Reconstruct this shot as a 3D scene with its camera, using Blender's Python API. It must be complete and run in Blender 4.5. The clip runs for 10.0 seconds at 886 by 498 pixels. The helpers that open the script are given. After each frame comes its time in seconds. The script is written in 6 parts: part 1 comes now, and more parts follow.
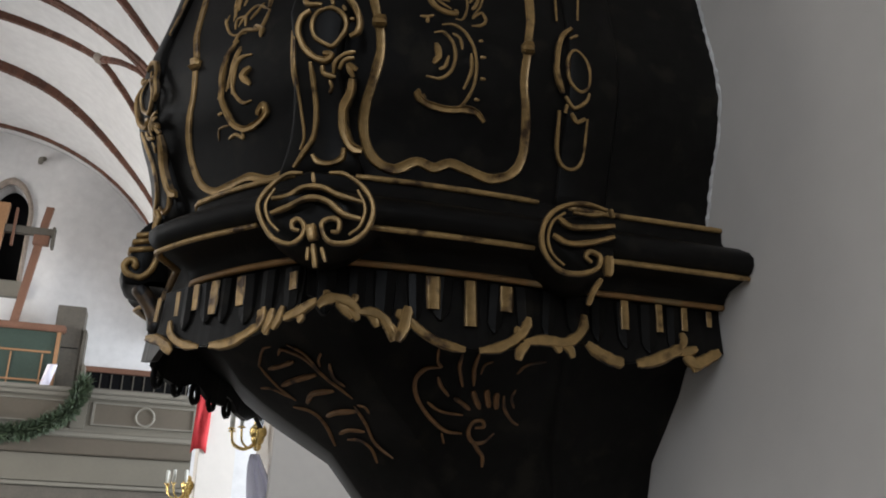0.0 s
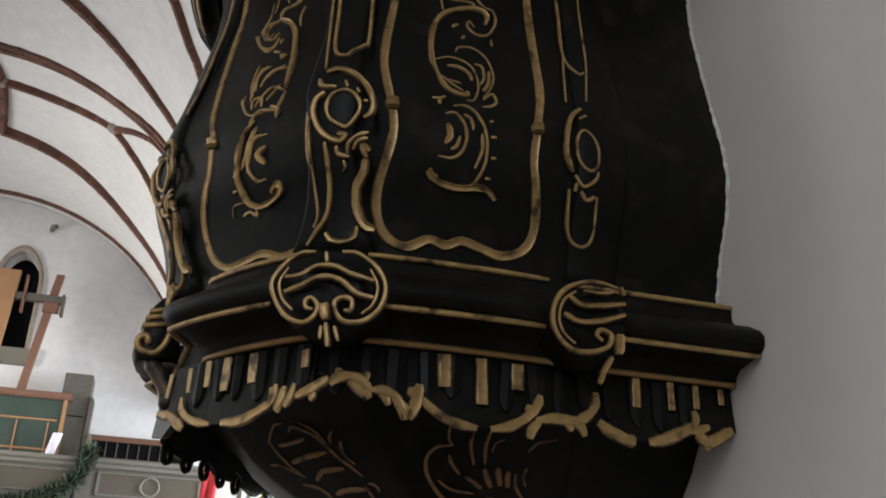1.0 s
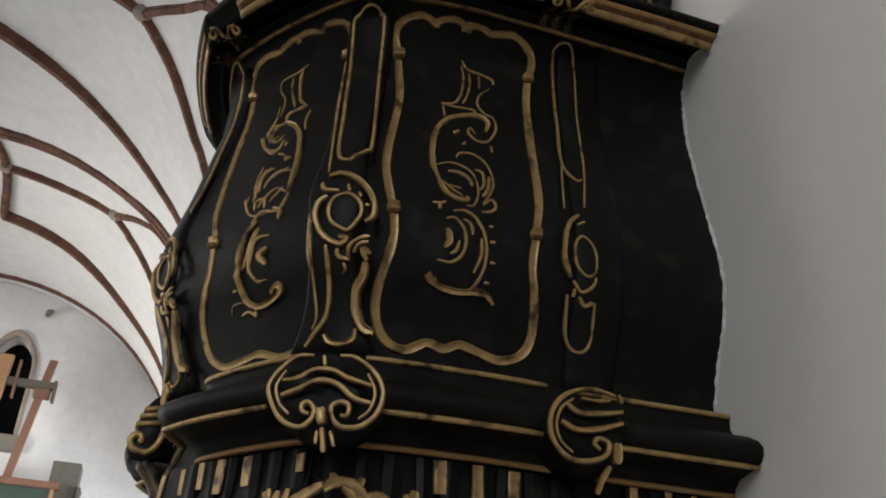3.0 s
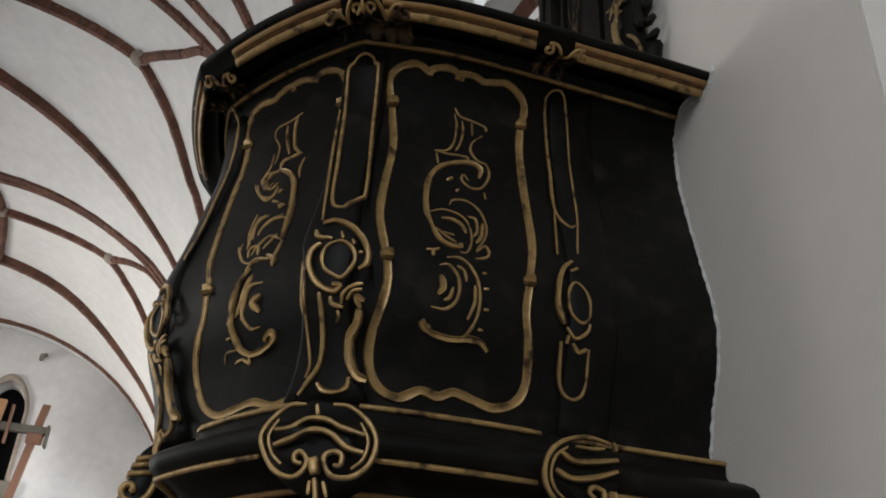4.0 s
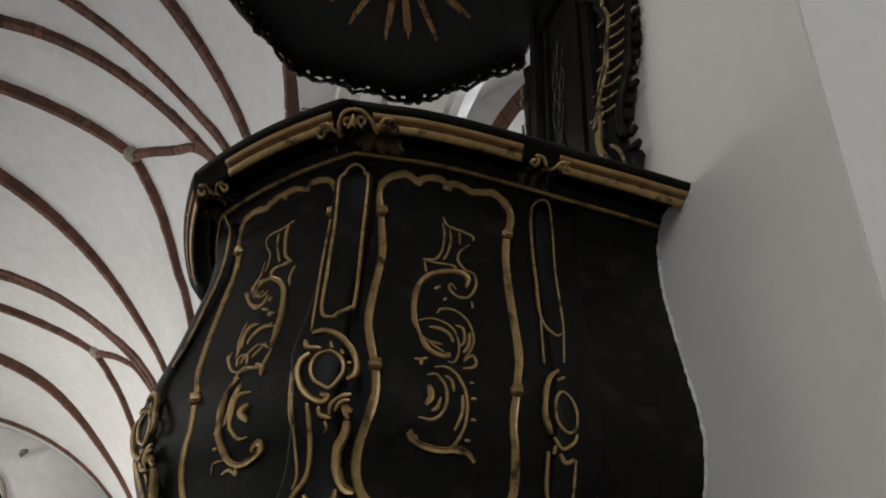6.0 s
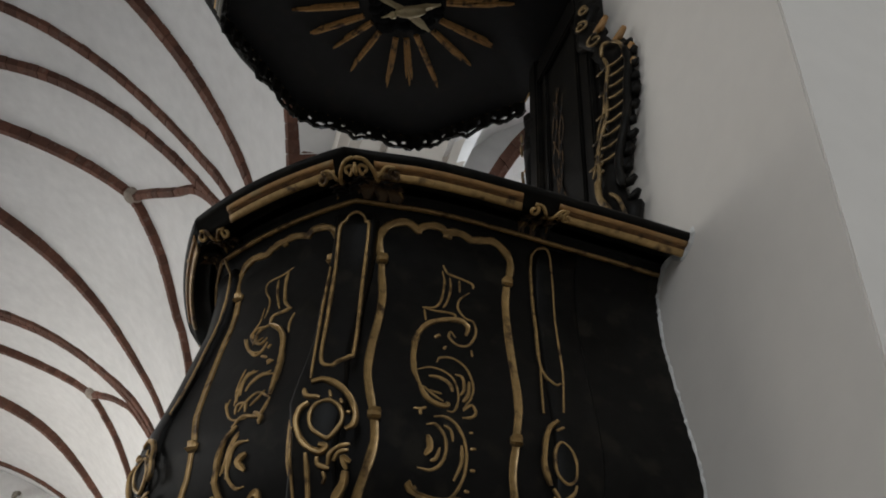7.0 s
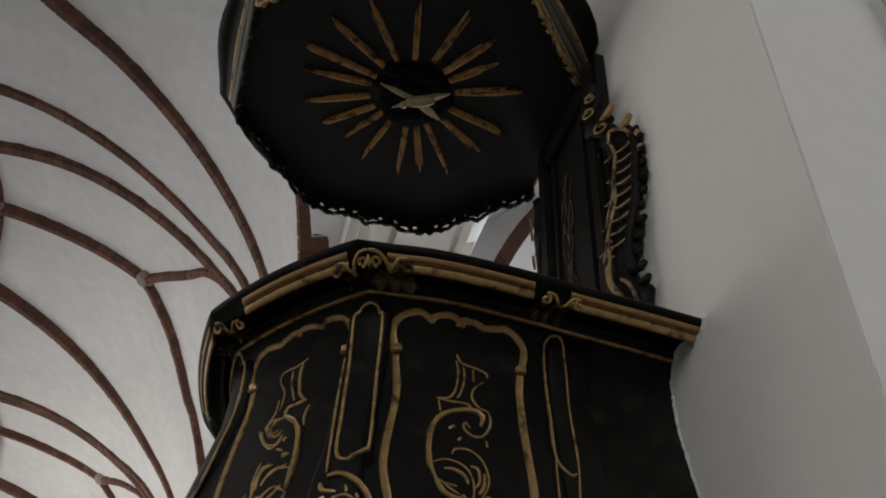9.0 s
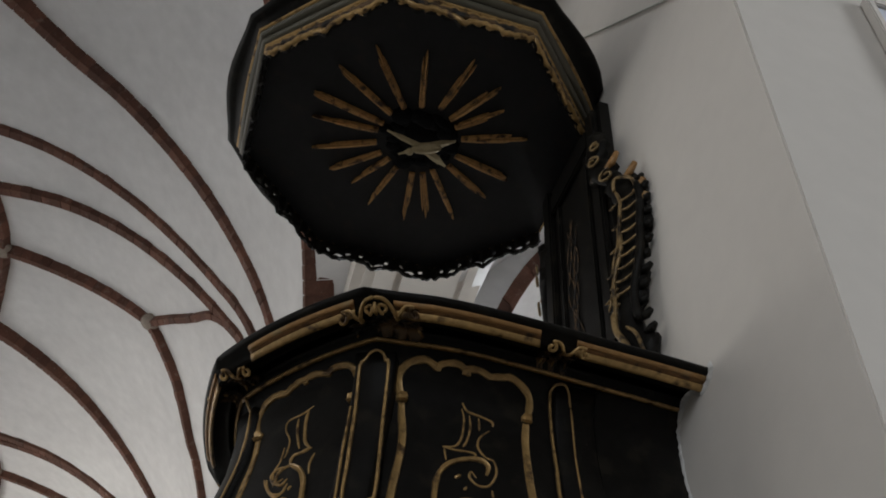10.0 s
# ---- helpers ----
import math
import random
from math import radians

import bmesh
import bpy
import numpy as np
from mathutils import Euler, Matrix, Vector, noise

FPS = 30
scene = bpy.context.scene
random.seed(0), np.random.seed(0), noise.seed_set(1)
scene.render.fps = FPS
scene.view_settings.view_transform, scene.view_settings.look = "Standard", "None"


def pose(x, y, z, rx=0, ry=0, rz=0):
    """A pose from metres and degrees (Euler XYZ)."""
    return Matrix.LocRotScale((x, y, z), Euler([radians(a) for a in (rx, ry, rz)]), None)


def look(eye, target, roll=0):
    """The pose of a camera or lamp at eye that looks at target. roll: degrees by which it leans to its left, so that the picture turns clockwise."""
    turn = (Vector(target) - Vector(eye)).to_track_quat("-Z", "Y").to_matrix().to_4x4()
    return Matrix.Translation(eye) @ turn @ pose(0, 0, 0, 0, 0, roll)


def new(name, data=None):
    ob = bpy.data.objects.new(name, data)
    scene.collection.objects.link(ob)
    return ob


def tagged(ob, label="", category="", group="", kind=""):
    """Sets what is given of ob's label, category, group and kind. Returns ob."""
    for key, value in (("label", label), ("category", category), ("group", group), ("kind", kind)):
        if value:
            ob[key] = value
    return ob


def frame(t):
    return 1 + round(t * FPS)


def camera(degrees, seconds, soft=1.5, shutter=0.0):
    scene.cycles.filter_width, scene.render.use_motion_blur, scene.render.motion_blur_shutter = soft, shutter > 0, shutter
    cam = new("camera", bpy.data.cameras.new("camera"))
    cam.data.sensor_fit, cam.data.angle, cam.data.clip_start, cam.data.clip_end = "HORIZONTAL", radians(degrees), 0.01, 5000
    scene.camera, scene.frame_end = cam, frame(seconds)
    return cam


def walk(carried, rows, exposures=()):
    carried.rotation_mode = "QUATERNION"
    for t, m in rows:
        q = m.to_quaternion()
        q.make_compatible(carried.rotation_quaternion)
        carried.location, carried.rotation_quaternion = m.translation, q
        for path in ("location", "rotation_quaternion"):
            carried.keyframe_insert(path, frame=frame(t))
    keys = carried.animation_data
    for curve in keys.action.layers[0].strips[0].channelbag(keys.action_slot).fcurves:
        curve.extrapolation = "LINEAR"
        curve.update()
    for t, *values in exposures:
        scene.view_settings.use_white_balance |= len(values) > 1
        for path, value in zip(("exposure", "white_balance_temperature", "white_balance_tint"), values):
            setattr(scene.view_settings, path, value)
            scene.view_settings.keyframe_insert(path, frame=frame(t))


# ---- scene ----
# Camera: a hand-held tilt from the pulpit's underside up to its canopy.
cam = camera(49.90, 10.0, soft=1.8)
PATH = [  # seconds, x, y, z, pitch, roll, yaw
    (0, -0, 0.0001, 1.5999, 19.377, -1.746, -16.802),
    (0.5, -0.0062, -0.0102, 1.606, 21.337, -1.79, -16.507),
    (1, -0.011, -0.016, 1.611, 23.41, -2.031, -16.387),
    (1.5, -0.0128, -0.0171, 1.6158, 25.044, -2.234, -16.408),
    (2, -0.0171, -0.0263, 1.6186, 26.507, -2.529, -16.585),
    (2.5, -0.0202, -0.0304, 1.6228, 27.701, -2.787, -16.816),
    (4, -0.0177, -0.0398, 1.6348, 31.384, -2.576, -17.107),
    (4.5, -0.0195, -0.0468, 1.6373, 32.667, -2.11, -17.047),
    (5, -0.023, -0.0577, 1.6438, 34.031, -2.209, -17.384),
    (5.5, -0.026, -0.0697, 1.6456, 35.504, -2.21, -17.547),
    (7, -0.0349, -0.0862, 1.6555, 39.494, -2.581, -18.084),
    (7.5, -0.0378, -0.0911, 1.6578, 40.601, -2.534, -17.826),
    (8, -0.0419, -0.0981, 1.6588, 41.716, -2.543, -17.623),
    (8.5, -0.0478, -0.1062, 1.6613, 42.756, -2.533, -17.469),
    (9, -0.0513, -0.1179, 1.6616, 44.071, -2.419, -17.123),
    (9.5, -0.055, -0.1254, 1.6613, 45.302, -2.69, -17.152),
    (10, -0.0585, -0.1301, 1.6637, 46.633, -2.763, -17.069),
]
EXPOSURES = [  # seconds, stops, kelvin, tint
    (0.0, -0.27, 6350, 9), (1.0, -0.07, 6400, 9), (2.5, 0.02, 6450, 8), (4.5, -0.04, 6500, 7), (7.0, -0.22, 6500, 7), (10.0, -0.33, 6550, 8)]
walk(cam, [(t, pose(x, y, z, 90 + pitch, roll, yaw)) for t, x, y, z, pitch, roll, yaw in PATH], EXPOSURES)

# ---- light: overcast daylight through the church windows, and two added fill lamps ----
world = bpy.data.worlds.new("sky")
scene.world = world
world.use_nodes = True
wn = world.node_tree
sky = wn.nodes.new("ShaderNodeTexSky")
sky.sky_type, sky.sun_disc = "NISHITA", False
sky.sun_elevation, sky.sun_rotation = radians(35), radians(250)
wn.links.new(sky.outputs[0], wn.nodes["Background"].inputs[0])
wn.nodes["Background"].inputs[1].default_value = 0.1


def area_lamp(place, aim, width, height, watts, colour):
    lamp = bpy.data.lights.new("area_light", "AREA")
    lamp.shape, lamp.size, lamp.size_y = "RECTANGLE", width, height
    lamp.energy, lamp.color, lamp.spread = watts, colour, radians(130)
    ob = new("area_light", lamp)
    ob.matrix_world = look(place, aim)
    return ob


NAVE_W, AISLE_E, CHOIR_Y = -7.9, 6.6, -6.5
COOL, WARM = (0.90, 0.94, 1.0), (1.0, 0.94, 0.87)
LAMPS = [  # x, y, z of the opening's or fill lamp's middle, width, height, watts, colour, how far the daylight falls downwards
    # unseen fill lamp before the closed wall, added to brighten the pier's nave side
    (NAVE_W, -1.3, 4.6, 1.6, 4.6, 30, WARM, 0.5),
    (NAVE_W, 4.2, 4.6, 1.6, 4.6, 42, WARM, 0.55),
    (NAVE_W, 9.7, 4.6, 1.6, 4.6, 78, WARM, 0.35),
    (NAVE_W, 15.2, 4.6, 1.6, 4.6, 370, WARM, 0.15),
    # another added fill lamp without an opening, for the pier's choir side
    (AISLE_E, -1.3, 4.6, 1.6, 4.6, 205, COOL, 0.5),
    (AISLE_E, 4.2, 4.6, 1.6, 4.6, 130, COOL, 0.6),
    (AISLE_E, 9.7, 4.6, 1.6, 4.6, 900, COOL, 0.3),
    (AISLE_E, 15.2, 4.6, 1.6, 4.6, 640, COOL, 0.2),
    (-3.0, CHOIR_Y, 5.0, 1.8, 5.0, 165, COOL, 0.7),
]
for x, y, z, w, h, watts, colour, fall in LAMPS:
    side = Vector((1 if x == NAVE_W else -1 if x == AISLE_E else 0, 1 if y == CHOIR_Y else 0, 0))
    area_lamp(Vector((x, y, z)) + side * 0.05, Vector((x, y, z)) + side * 1.05 - Vector((0, 0, fall)), w, h, watts, colour)


# ---- materials ----
def material(name, colour, rough=0.6, metal=0.0, vary=0.15, grain=30.0, coarse=3.0, bump=0.1, dist=0.002, tint=None, tint_at=0.62, random_piece=0.0, spec=0.5, island=False):
    """A surface with variation at two scales, fine relief and, with tint, worn or stained patches."""
    m = bpy.data.materials.new(name)
    m.use_nodes = True
    nt = m.node_tree
    b = nt.nodes["Principled BSDF"]
    b.inputs["Metallic"].default_value = metal
    b.inputs["Specular IOR Level"].default_value = spec
    geo = nt.nodes.new("ShaderNodeTexCoord")
    fine = nt.nodes.new("ShaderNodeTexNoise")
    fine.inputs["Scale"].default_value, fine.inputs["Detail"].default_value = grain, 6
    big = nt.nodes.new("ShaderNodeTexNoise")
    big.inputs["Scale"].default_value, big.inputs["Detail"].default_value = coarse, 4
    for n in (fine, big):
        nt.links.new(geo.outputs["Object"], n.inputs["Vector"])
    mix = nt.nodes.new("ShaderNodeMath")
    mix.operation = "ADD"
    nt.links.new(fine.outputs["Fac"], mix.inputs[0])
    nt.links.new(big.outputs["Fac"], mix.inputs[1])
    level = nt.nodes.new("ShaderNodeMapRange")
    level.inputs["From Min"].default_value, level.inputs["From Max"].default_value = 0.6, 1.4
    level.inputs["To Min"].default_value, level.inputs["To Max"].default_value = 1 - vary, 1 + vary
    nt.links.new(mix.outputs[0], level.inputs["Value"])
    scale = nt.nodes.new("ShaderNodeMix")
    scale.data_type, scale.blend_type = "RGBA", "MULTIPLY"
    scale.inputs["Factor"].default_value = 1.0
    scale.inputs[6].default_value = (*colour, 1)
    nt.links.new(level.outputs[0], scale.inputs[7])
    out = scale.outputs[2]
    if tint:
        ramp = nt.nodes.new("ShaderNodeValToRGB")
        ramp.color_ramp.elements[0].position, ramp.color_ramp.elements[1].position = tint_at - 0.06, tint_at + 0.06
        patch = nt.nodes.new("ShaderNodeTexNoise")
        patch.inputs["Scale"].default_value, patch.inputs["Detail"].default_value = grain * 0.4, 8
        nt.links.new(geo.outputs["Object"], patch.inputs["Vector"])
        nt.links.new(patch.outputs["Fac"], ramp.inputs["Fac"])
        stain = nt.nodes.new("ShaderNodeMix")
        stain.data_type = "RGBA"
        stain.inputs[7].default_value = (*tint, 1)
        nt.links.new(ramp.outputs["Color"], stain.inputs["Factor"])
        nt.links.new(out, stain.inputs[6])
        out = stain.outputs[2]
    if random_piece:
        info = nt.nodes.new("ShaderNodeNewGeometry" if island else "ShaderNodeObjectInfo")
        rr = nt.nodes.new("ShaderNodeMapRange")
        rr.inputs["To Min"].default_value, rr.inputs["To Max"].default_value = 1 - random_piece, 1 + random_piece
        nt.links.new(info.outputs["Random Per Island" if island else "Random"], rr.inputs["Value"])
        piece = nt.nodes.new("ShaderNodeMix")
        piece.data_type, piece.blend_type = "RGBA", "MULTIPLY"
        piece.inputs["Factor"].default_value = 1.0
        nt.links.new(out, piece.inputs[6])
        nt.links.new(rr.outputs[0], piece.inputs[7])
        out = piece.outputs[2]
    nt.links.new(out, b.inputs["Base Color"])
    gloss = nt.nodes.new("ShaderNodeMapRange")
    gloss.inputs["To Min"].default_value, gloss.inputs["To Max"].default_value = max(0.05, rough - 0.12), min(1, rough + 0.12)
    nt.links.new(big.outputs["Fac"], gloss.inputs["Value"])
    nt.links.new(gloss.outputs[0], b.inputs["Roughness"])
    relief = nt.nodes.new("ShaderNodeBump")
    relief.inputs["Strength"].default_value, relief.inputs["Distance"].default_value = bump, dist
    nt.links.new(mix.outputs[0], relief.inputs["Height"])
    nt.links.new(relief.outputs["Normal"], b.inputs["Normal"])
    return m


BLACK = material("black_lacquered_wood", (0.0076, 0.0068, 0.0059), 0.46, vary=0.4, grain=40, coarse=5, bump=0.12, tint=(0.017, 0.0145, 0.011), tint_at=0.62, spec=0.12)
# lighter, bluish copy of the black: the soffit's sheen put into its colour
SOFFITBLACK = material("sheen_lifted_black_paint", (0.0105, 0.0105, 0.0115), 0.6, vary=0.35, grain=30, coarse=4, bump=0.15, tint=(0.016, 0.014, 0.013), tint_at=0.62, spec=0.25)
GOLD = material("dull_gold_paint", (0.39, 0.245, 0.093), 0.40, metal=0.35, vary=0.42, grain=60, coarse=12, bump=0.45, dist=0.0015, tint=(0.07, 0.038, 0.016), tint_at=0.605)
# darker gold for the strokes' flanks, coloured in to deepen their relief
GOLDFLANK = material("dark_gold_relief_edge", (0.16, 0.10, 0.042), 0.5, metal=0.15, vary=0.45, grain=70, coarse=14, bump=0.4, dist=0.0015, tint=(0.012, 0.010, 0.008), tint_at=0.53)
WORNRED = material("worn_reddish_gold_paint", (0.23, 0.115, 0.042), 0.48, metal=0.15, vary=0.4, grain=60, coarse=12, bump=0.4, dist=0.0015, tint=(0.06, 0.03, 0.014), tint_at=0.60)
GILT = material("worn_gilding", (0.46, 0.255, 0.088), 0.45, metal=0.15, vary=0.35, grain=70, coarse=20, bump=0.4, dist=0.001, tint=(0.05, 0.025, 0.012), tint_at=0.58)
REDGOLD = material("reddish_gold_paint", (0.33, 0.175, 0.06), 0.48, metal=0.1, vary=0.3, grain=55, coarse=14, bump=0.2, dist=0.001, tint=(0.3, 0.2, 0.09), tint_at=0.6)
BRONZE = material("dark_bronzed_wood", (0.11, 0.064, 0.03), 0.5, metal=0.2, vary=0.4, grain=60, coarse=25, bump=0.5, dist=0.002, tint=(0.012, 0.010, 0.009), tint_at=0.5)
OLIVE = material("olive_grey_paint", (0.080, 0.072, 0.050), 0.36, vary=0.2, grain=40, coarse=6, bump=0.1)
SILVER = material("aged_silvered_wood", (0.30, 0.235, 0.13), 0.5, metal=0.3, vary=0.3, grain=60, coarse=20, bump=0.4)
PLASTER = material("white_lime_plaster", (0.71, 0.705, 0.705), 0.9, vary=0.10, grain=7, coarse=0.9, bump=0.25, dist=0.006)
WALLPAINT = material("off_white_wall_paint", (0.685, 0.645, 0.598), 0.85, vary=0.035, grain=14, coarse=1.2, bump=0.18, dist=0.004)
FILLER = material("rough_white_filler", (0.66, 0.65, 0.63), 0.95, vary=0.12, grain=60, coarse=25, bump=0.9, dist=0.006)
BRICK = material("red_brick", (0.120, 0.052, 0.034), 0.85, vary=0.25, grain=40, coarse=6, bump=0.4, dist=0.004, tint=(0.17, 0.11, 0.085), tint_at=0.64, random_piece=0.30, island=True)
STONEBOSS = material("grey_stone", (0.30, 0.25, 0.21), 0.9, vary=0.25, grain=20, coarse=5, bump=0.4, dist=0.004)
FLOORSTONE = material("worn_floor_stone", (0.135, 0.122, 0.105), 0.7, vary=0.2, grain=12, coarse=1.5, bump=0.2)
GREYPAINT = material("cream_painted_wood", (0.128, 0.117, 0.092), 0.6, vary=0.08, grain=20, coarse=3, bump=0.1)
TAUPE = material("taupe_painted_panel", (0.088, 0.073, 0.053), 0.6, vary=0.1, grain=20, coarse=3, bump=0.1)
PALE = material("pale_painted_moulding", (0.165, 0.153, 0.125), 0.6, vary=0.06, grain=20, coarse=3, bump=0.1)
GREEN = material("dark_green_paint", (0.03, 0.05, 0.038), 0.5, vary=0.2, grain=20, coarse=3)
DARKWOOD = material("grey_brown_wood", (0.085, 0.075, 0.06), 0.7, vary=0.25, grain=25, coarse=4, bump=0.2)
REDWOOD = material("reddish_brown_wood", (0.16, 0.075, 0.045), 0.6, vary=0.2, grain=25, coarse=4)
PALEWOOD = material("light_orange_wood", (0.30, 0.16, 0.075), 0.6, vary=0.15, grain=25, coarse=4)
DARK = material("dark_void", (0.005, 0.005, 0.0055), 0.9, vary=0.2, spec=0.08)
WINGGOLD = material("tarnished_gold_paint", (0.25, 0.165, 0.07), 0.42, metal=0.3, vary=0.45, grain=60, coarse=14, bump=0.45, dist=0.0015, tint=(0.03, 0.02, 0.012), tint_at=0.57)
FOLIAGE = material("fir_green", (0.036, 0.055, 0.026), 0.7, vary=0.4, grain=30, coarse=8, random_piece=0.3, island=True)
RED = material("red_cloth", (0.42, 0.02, 0.025), 0.8, vary=0.12, grain=60, coarse=6)
CLOTH = material("white_lilac_cloth", (0.70, 0.68, 0.78), 0.85, vary=0.06, grain=60, coarse=6)
BRASS = material("polished_brass", (0.62, 0.46, 0.18), 0.25, metal=1.0, vary=0.1, grain=30, coarse=6, bump=0.05)
CANDLE = material("ivory_candle", (0.5, 0.5, 0.46), 0.5, vary=0.05)
PAPER = material("pale_blue_white_paint", (0.72, 0.76, 0.85), 0.6, vary=0.05)


# ---- building helpers ----
def part(name, bm, mat, parent=None, label="", smooth=False):
    me = bpy.data.meshes.new(name)
    bmesh.ops.recalc_face_normals(bm, faces=bm.faces)
    bm.to_mesh(me)
    bm.free()
    me.materials.append(mat)
    if smooth:
        for p in me.polygons:
            p.use_smooth = True
    ob = new(name, me)
    if parent:
        ob.parent = parent
    if label:
        ob["label"] = label
    return ob


def raw(name, verts, faces, mat, parent=None, label="", smooth=False):
    me = bpy.data.meshes.new(name)
    me.from_pydata([tuple(v) for v in verts], [], faces)
    me.materials.append(mat)
    me.update()
    if smooth:
        for p in me.polygons:
            p.use_smooth = True
    ob = new(name, me)
    if parent:
        ob.parent = parent
    if label:
        ob["label"] = label
    return ob


def thing(name, place, label, category, group="", kind=""):
    ob = new(name)
    ob.location = place
    ob.empty_display_size = 0.1
    return tagged(ob, label, category, group, kind)


def box(bm, x0, x1, y0, y1, z0, z1, bevel=0.0):
    m = Matrix.Translation(((x0 + x1) / 2, (y0 + y1) / 2, (z0 + z1) / 2)) @ Matrix.Diagonal((abs(x1 - x0), abs(y1 - y0), abs(z1 - z0), 1))
    made = bmesh.ops.create_cube(bm, size=1, matrix=m)["verts"]
    if bevel:
        edges = list({e for v in made for e in v.link_edges})
        bmesh.ops.bevel(bm, geom=edges, offset=bevel, segments=2, affect="EDGES")
    return made


def boxed(name, x0, x1, y0, y1, z0, z1, mat, parent=None, label="", bevel=0.0):
    bm = bmesh.new()
    ox = Vector(parent.location) if parent and parent.type == "EMPTY" else Vector((0, 0, 0))
    box(bm, x0 - ox.x, x1 - ox.x, y0 - ox.y, y1 - ox.y, z0 - ox.z, z1 - ox.z, bevel)
    return part(name, bm, mat, parent, label)


def loft(rings, closed=True, caps=False):
    """Vertices and quads through rings of equal length."""
    n = len(rings[0])
    verts = [p for r in rings for p in r]
    faces = []
    for i in range(len(rings) - 1):
        for j in range(n if closed else n - 1):
            k = (j + 1) % n
            faces.append((i * n + j, i * n + k, (i + 1) * n + k, (i + 1) * n + j))
    if caps:
        faces += [tuple(range(n))[::-1], tuple((len(rings) - 1) * n + j for j in range(n))]
    return verts, faces


def glide(points, per=5):
    """A smooth line through the points."""
    pts = [np.array(p, float) for p in points]
    if len(pts) == 2:
        return [pts[0] + (pts[1] - pts[0]) * k / per for k in range(per + 1)]
    ring = np.allclose(pts[0], pts[-1])
    out = []
    for i in range(len(pts) - 1):
        a = pts[i - 1] if i else (pts[-2] if ring else 2 * pts[0] - pts[1])
        d = pts[i + 2] if i + 2 < len(pts) else (pts[1] if ring else 2 * pts[-1] - pts[-2])
        b, c = pts[i], pts[i + 1]
        for k in range(per):
            t = k / per
            out.append(0.5 * (2 * b + (c - a) * t + (2 * a - 5 * b + 4 * c - d) * t * t + (3 * b - a - 3 * c + d) * t ** 3))
    return out + [pts[-1]]


def tube(points, radius, sides=8, ends=0.5):
    """Vertices and faces of a round bar along points in space."""
    pts = [Vector(p) for p in points]
    rings = []
    for i, p in enumerate(pts):
        d = (pts[min(i + 1, len(pts) - 1)] - pts[max(i - 1, 0)]).normalized()
        a = d.orthogonal().normalized() if i == 0 else (last - d * last.dot(d)).normalized()
        last = a
        b = d.cross(a)
        r = radius * (ends if i in (0, len(pts) - 1) else 1)
        rings.append([p + (a * math.cos(2 * math.pi * k / sides) + b * math.sin(2 * math.pi * k / sides)) * r for k in range(sides)])
    return loft(rings, True, True)


def join(groups):
    verts, faces = [], []
    for v, f in groups:
        n = len(verts)
        verts += list(v)
        faces += [tuple(n + i for i in g) for g in f]
    return verts, faces


# ---- the church: floor, piers, arcade, vault and end wall ----
FIRST_PIER, BAY, END_Y = 1.45, 5.5, 18.2
SPRING_Z, RADIUS = 5.5, 4.12


def axis_x(y):
    return -3.2 - 0.035 * y


def vault(y, angle, out=0.0):
    """A point of the nave's vault; the angle counts in degrees from the right springing."""
    a = radians(angle)
    return Vector((axis_x(y) + (RADIUS + out) * math.cos(a), y, SPRING_Z + (RADIUS + out) * math.sin(a)))


def low_angle(y):
    """The lower edge of the vault between two springings, where the side cells cut in."""
    s = ((y - 6.95) / BAY) % 1.0
    return 30 * math.sin(math.pi * s) ** 0.7


floor_bm = bmesh.new()
box(floor_bm, NAVE_W - 0.6, AISLE_E + 0.6, CHOIR_Y - 0.6, END_Y + 0.8, -0.3, 0)
tagged(part("floor", floor_bm, FLOORSTONE), "worn grey stone church floor", "floor", kind="structure")

# the vault's white shell, thickened upwards, with its side cells
ys = [-6.7 + 0.25 * i for i in range(100)]
ys = [y for y in ys if y < END_Y] + [END_Y]
verts, faces = [], []
N = 30
for y in ys:
    lo = low_angle(y)
    e = vault(y, lo)
    verts.append((1.10, y, e.z + 0.12 + 0.25 * math.sin(math.pi * (((y - 6.95) / BAY) % 1.0))))
    for k in range(N + 1):
        a = lo + (180 - 2 * lo) * k / N
        s = ((y - 6.95) / BAY) % 1.0
        swell = 0.10 * math.sin(math.pi * s) * math.sin(radians(a)) ** 2
        verts.append(vault(y, a, swell))
    e2 = vault(y, 180 - lo)
    verts.append((NAVE_W - 0.15, y, e2.z + 0.12))
W = N + 3
for i in range(len(ys) - 1):
    for k in range(W - 1):
        faces.append((i * W + k, i * W + k + 1, (i + 1) * W + k + 1, (i + 1) * W + k))
ceiling = tagged(raw("ceiling", verts, faces, PLASTER, smooth=True), "white plastered gothic net vault over the nave", "ceiling", kind="structure")
solid = ceiling.modifiers.new("thick", "SOLIDIFY")
solid.thickness, solid.offset = 0.15, 1

# the aisle's own vault to the right, a plain pointed barrel
verts, faces = [], []
for y in ys:
    verts.append((AISLE_E + 0.2, y, 7.0))
    for k in range(21):
        a = math.pi * k / 20
        verts.append((3.9 + 2.45 * math.cos(a), y, 7.0 + 2.7 * math.sin(a)))
    verts.append((1.3, y, 7.0))
for i in range(len(ys) - 1):
    for k in range(22):
        faces.append((i * 23 + k, i * 23 + k + 1, (i + 1) * 23 + k + 1, (i + 1) * 23 + k))
aisle_top = tagged(raw("ceiling_aisle", verts, faces, PLASTER, smooth=True), "white plastered vault over the side aisle", "ceiling", kind="structure")
solid = aisle_top.modifiers.new("thick", "SOLIDIFY")
solid.thickness, solid.offset = 0.15, 1


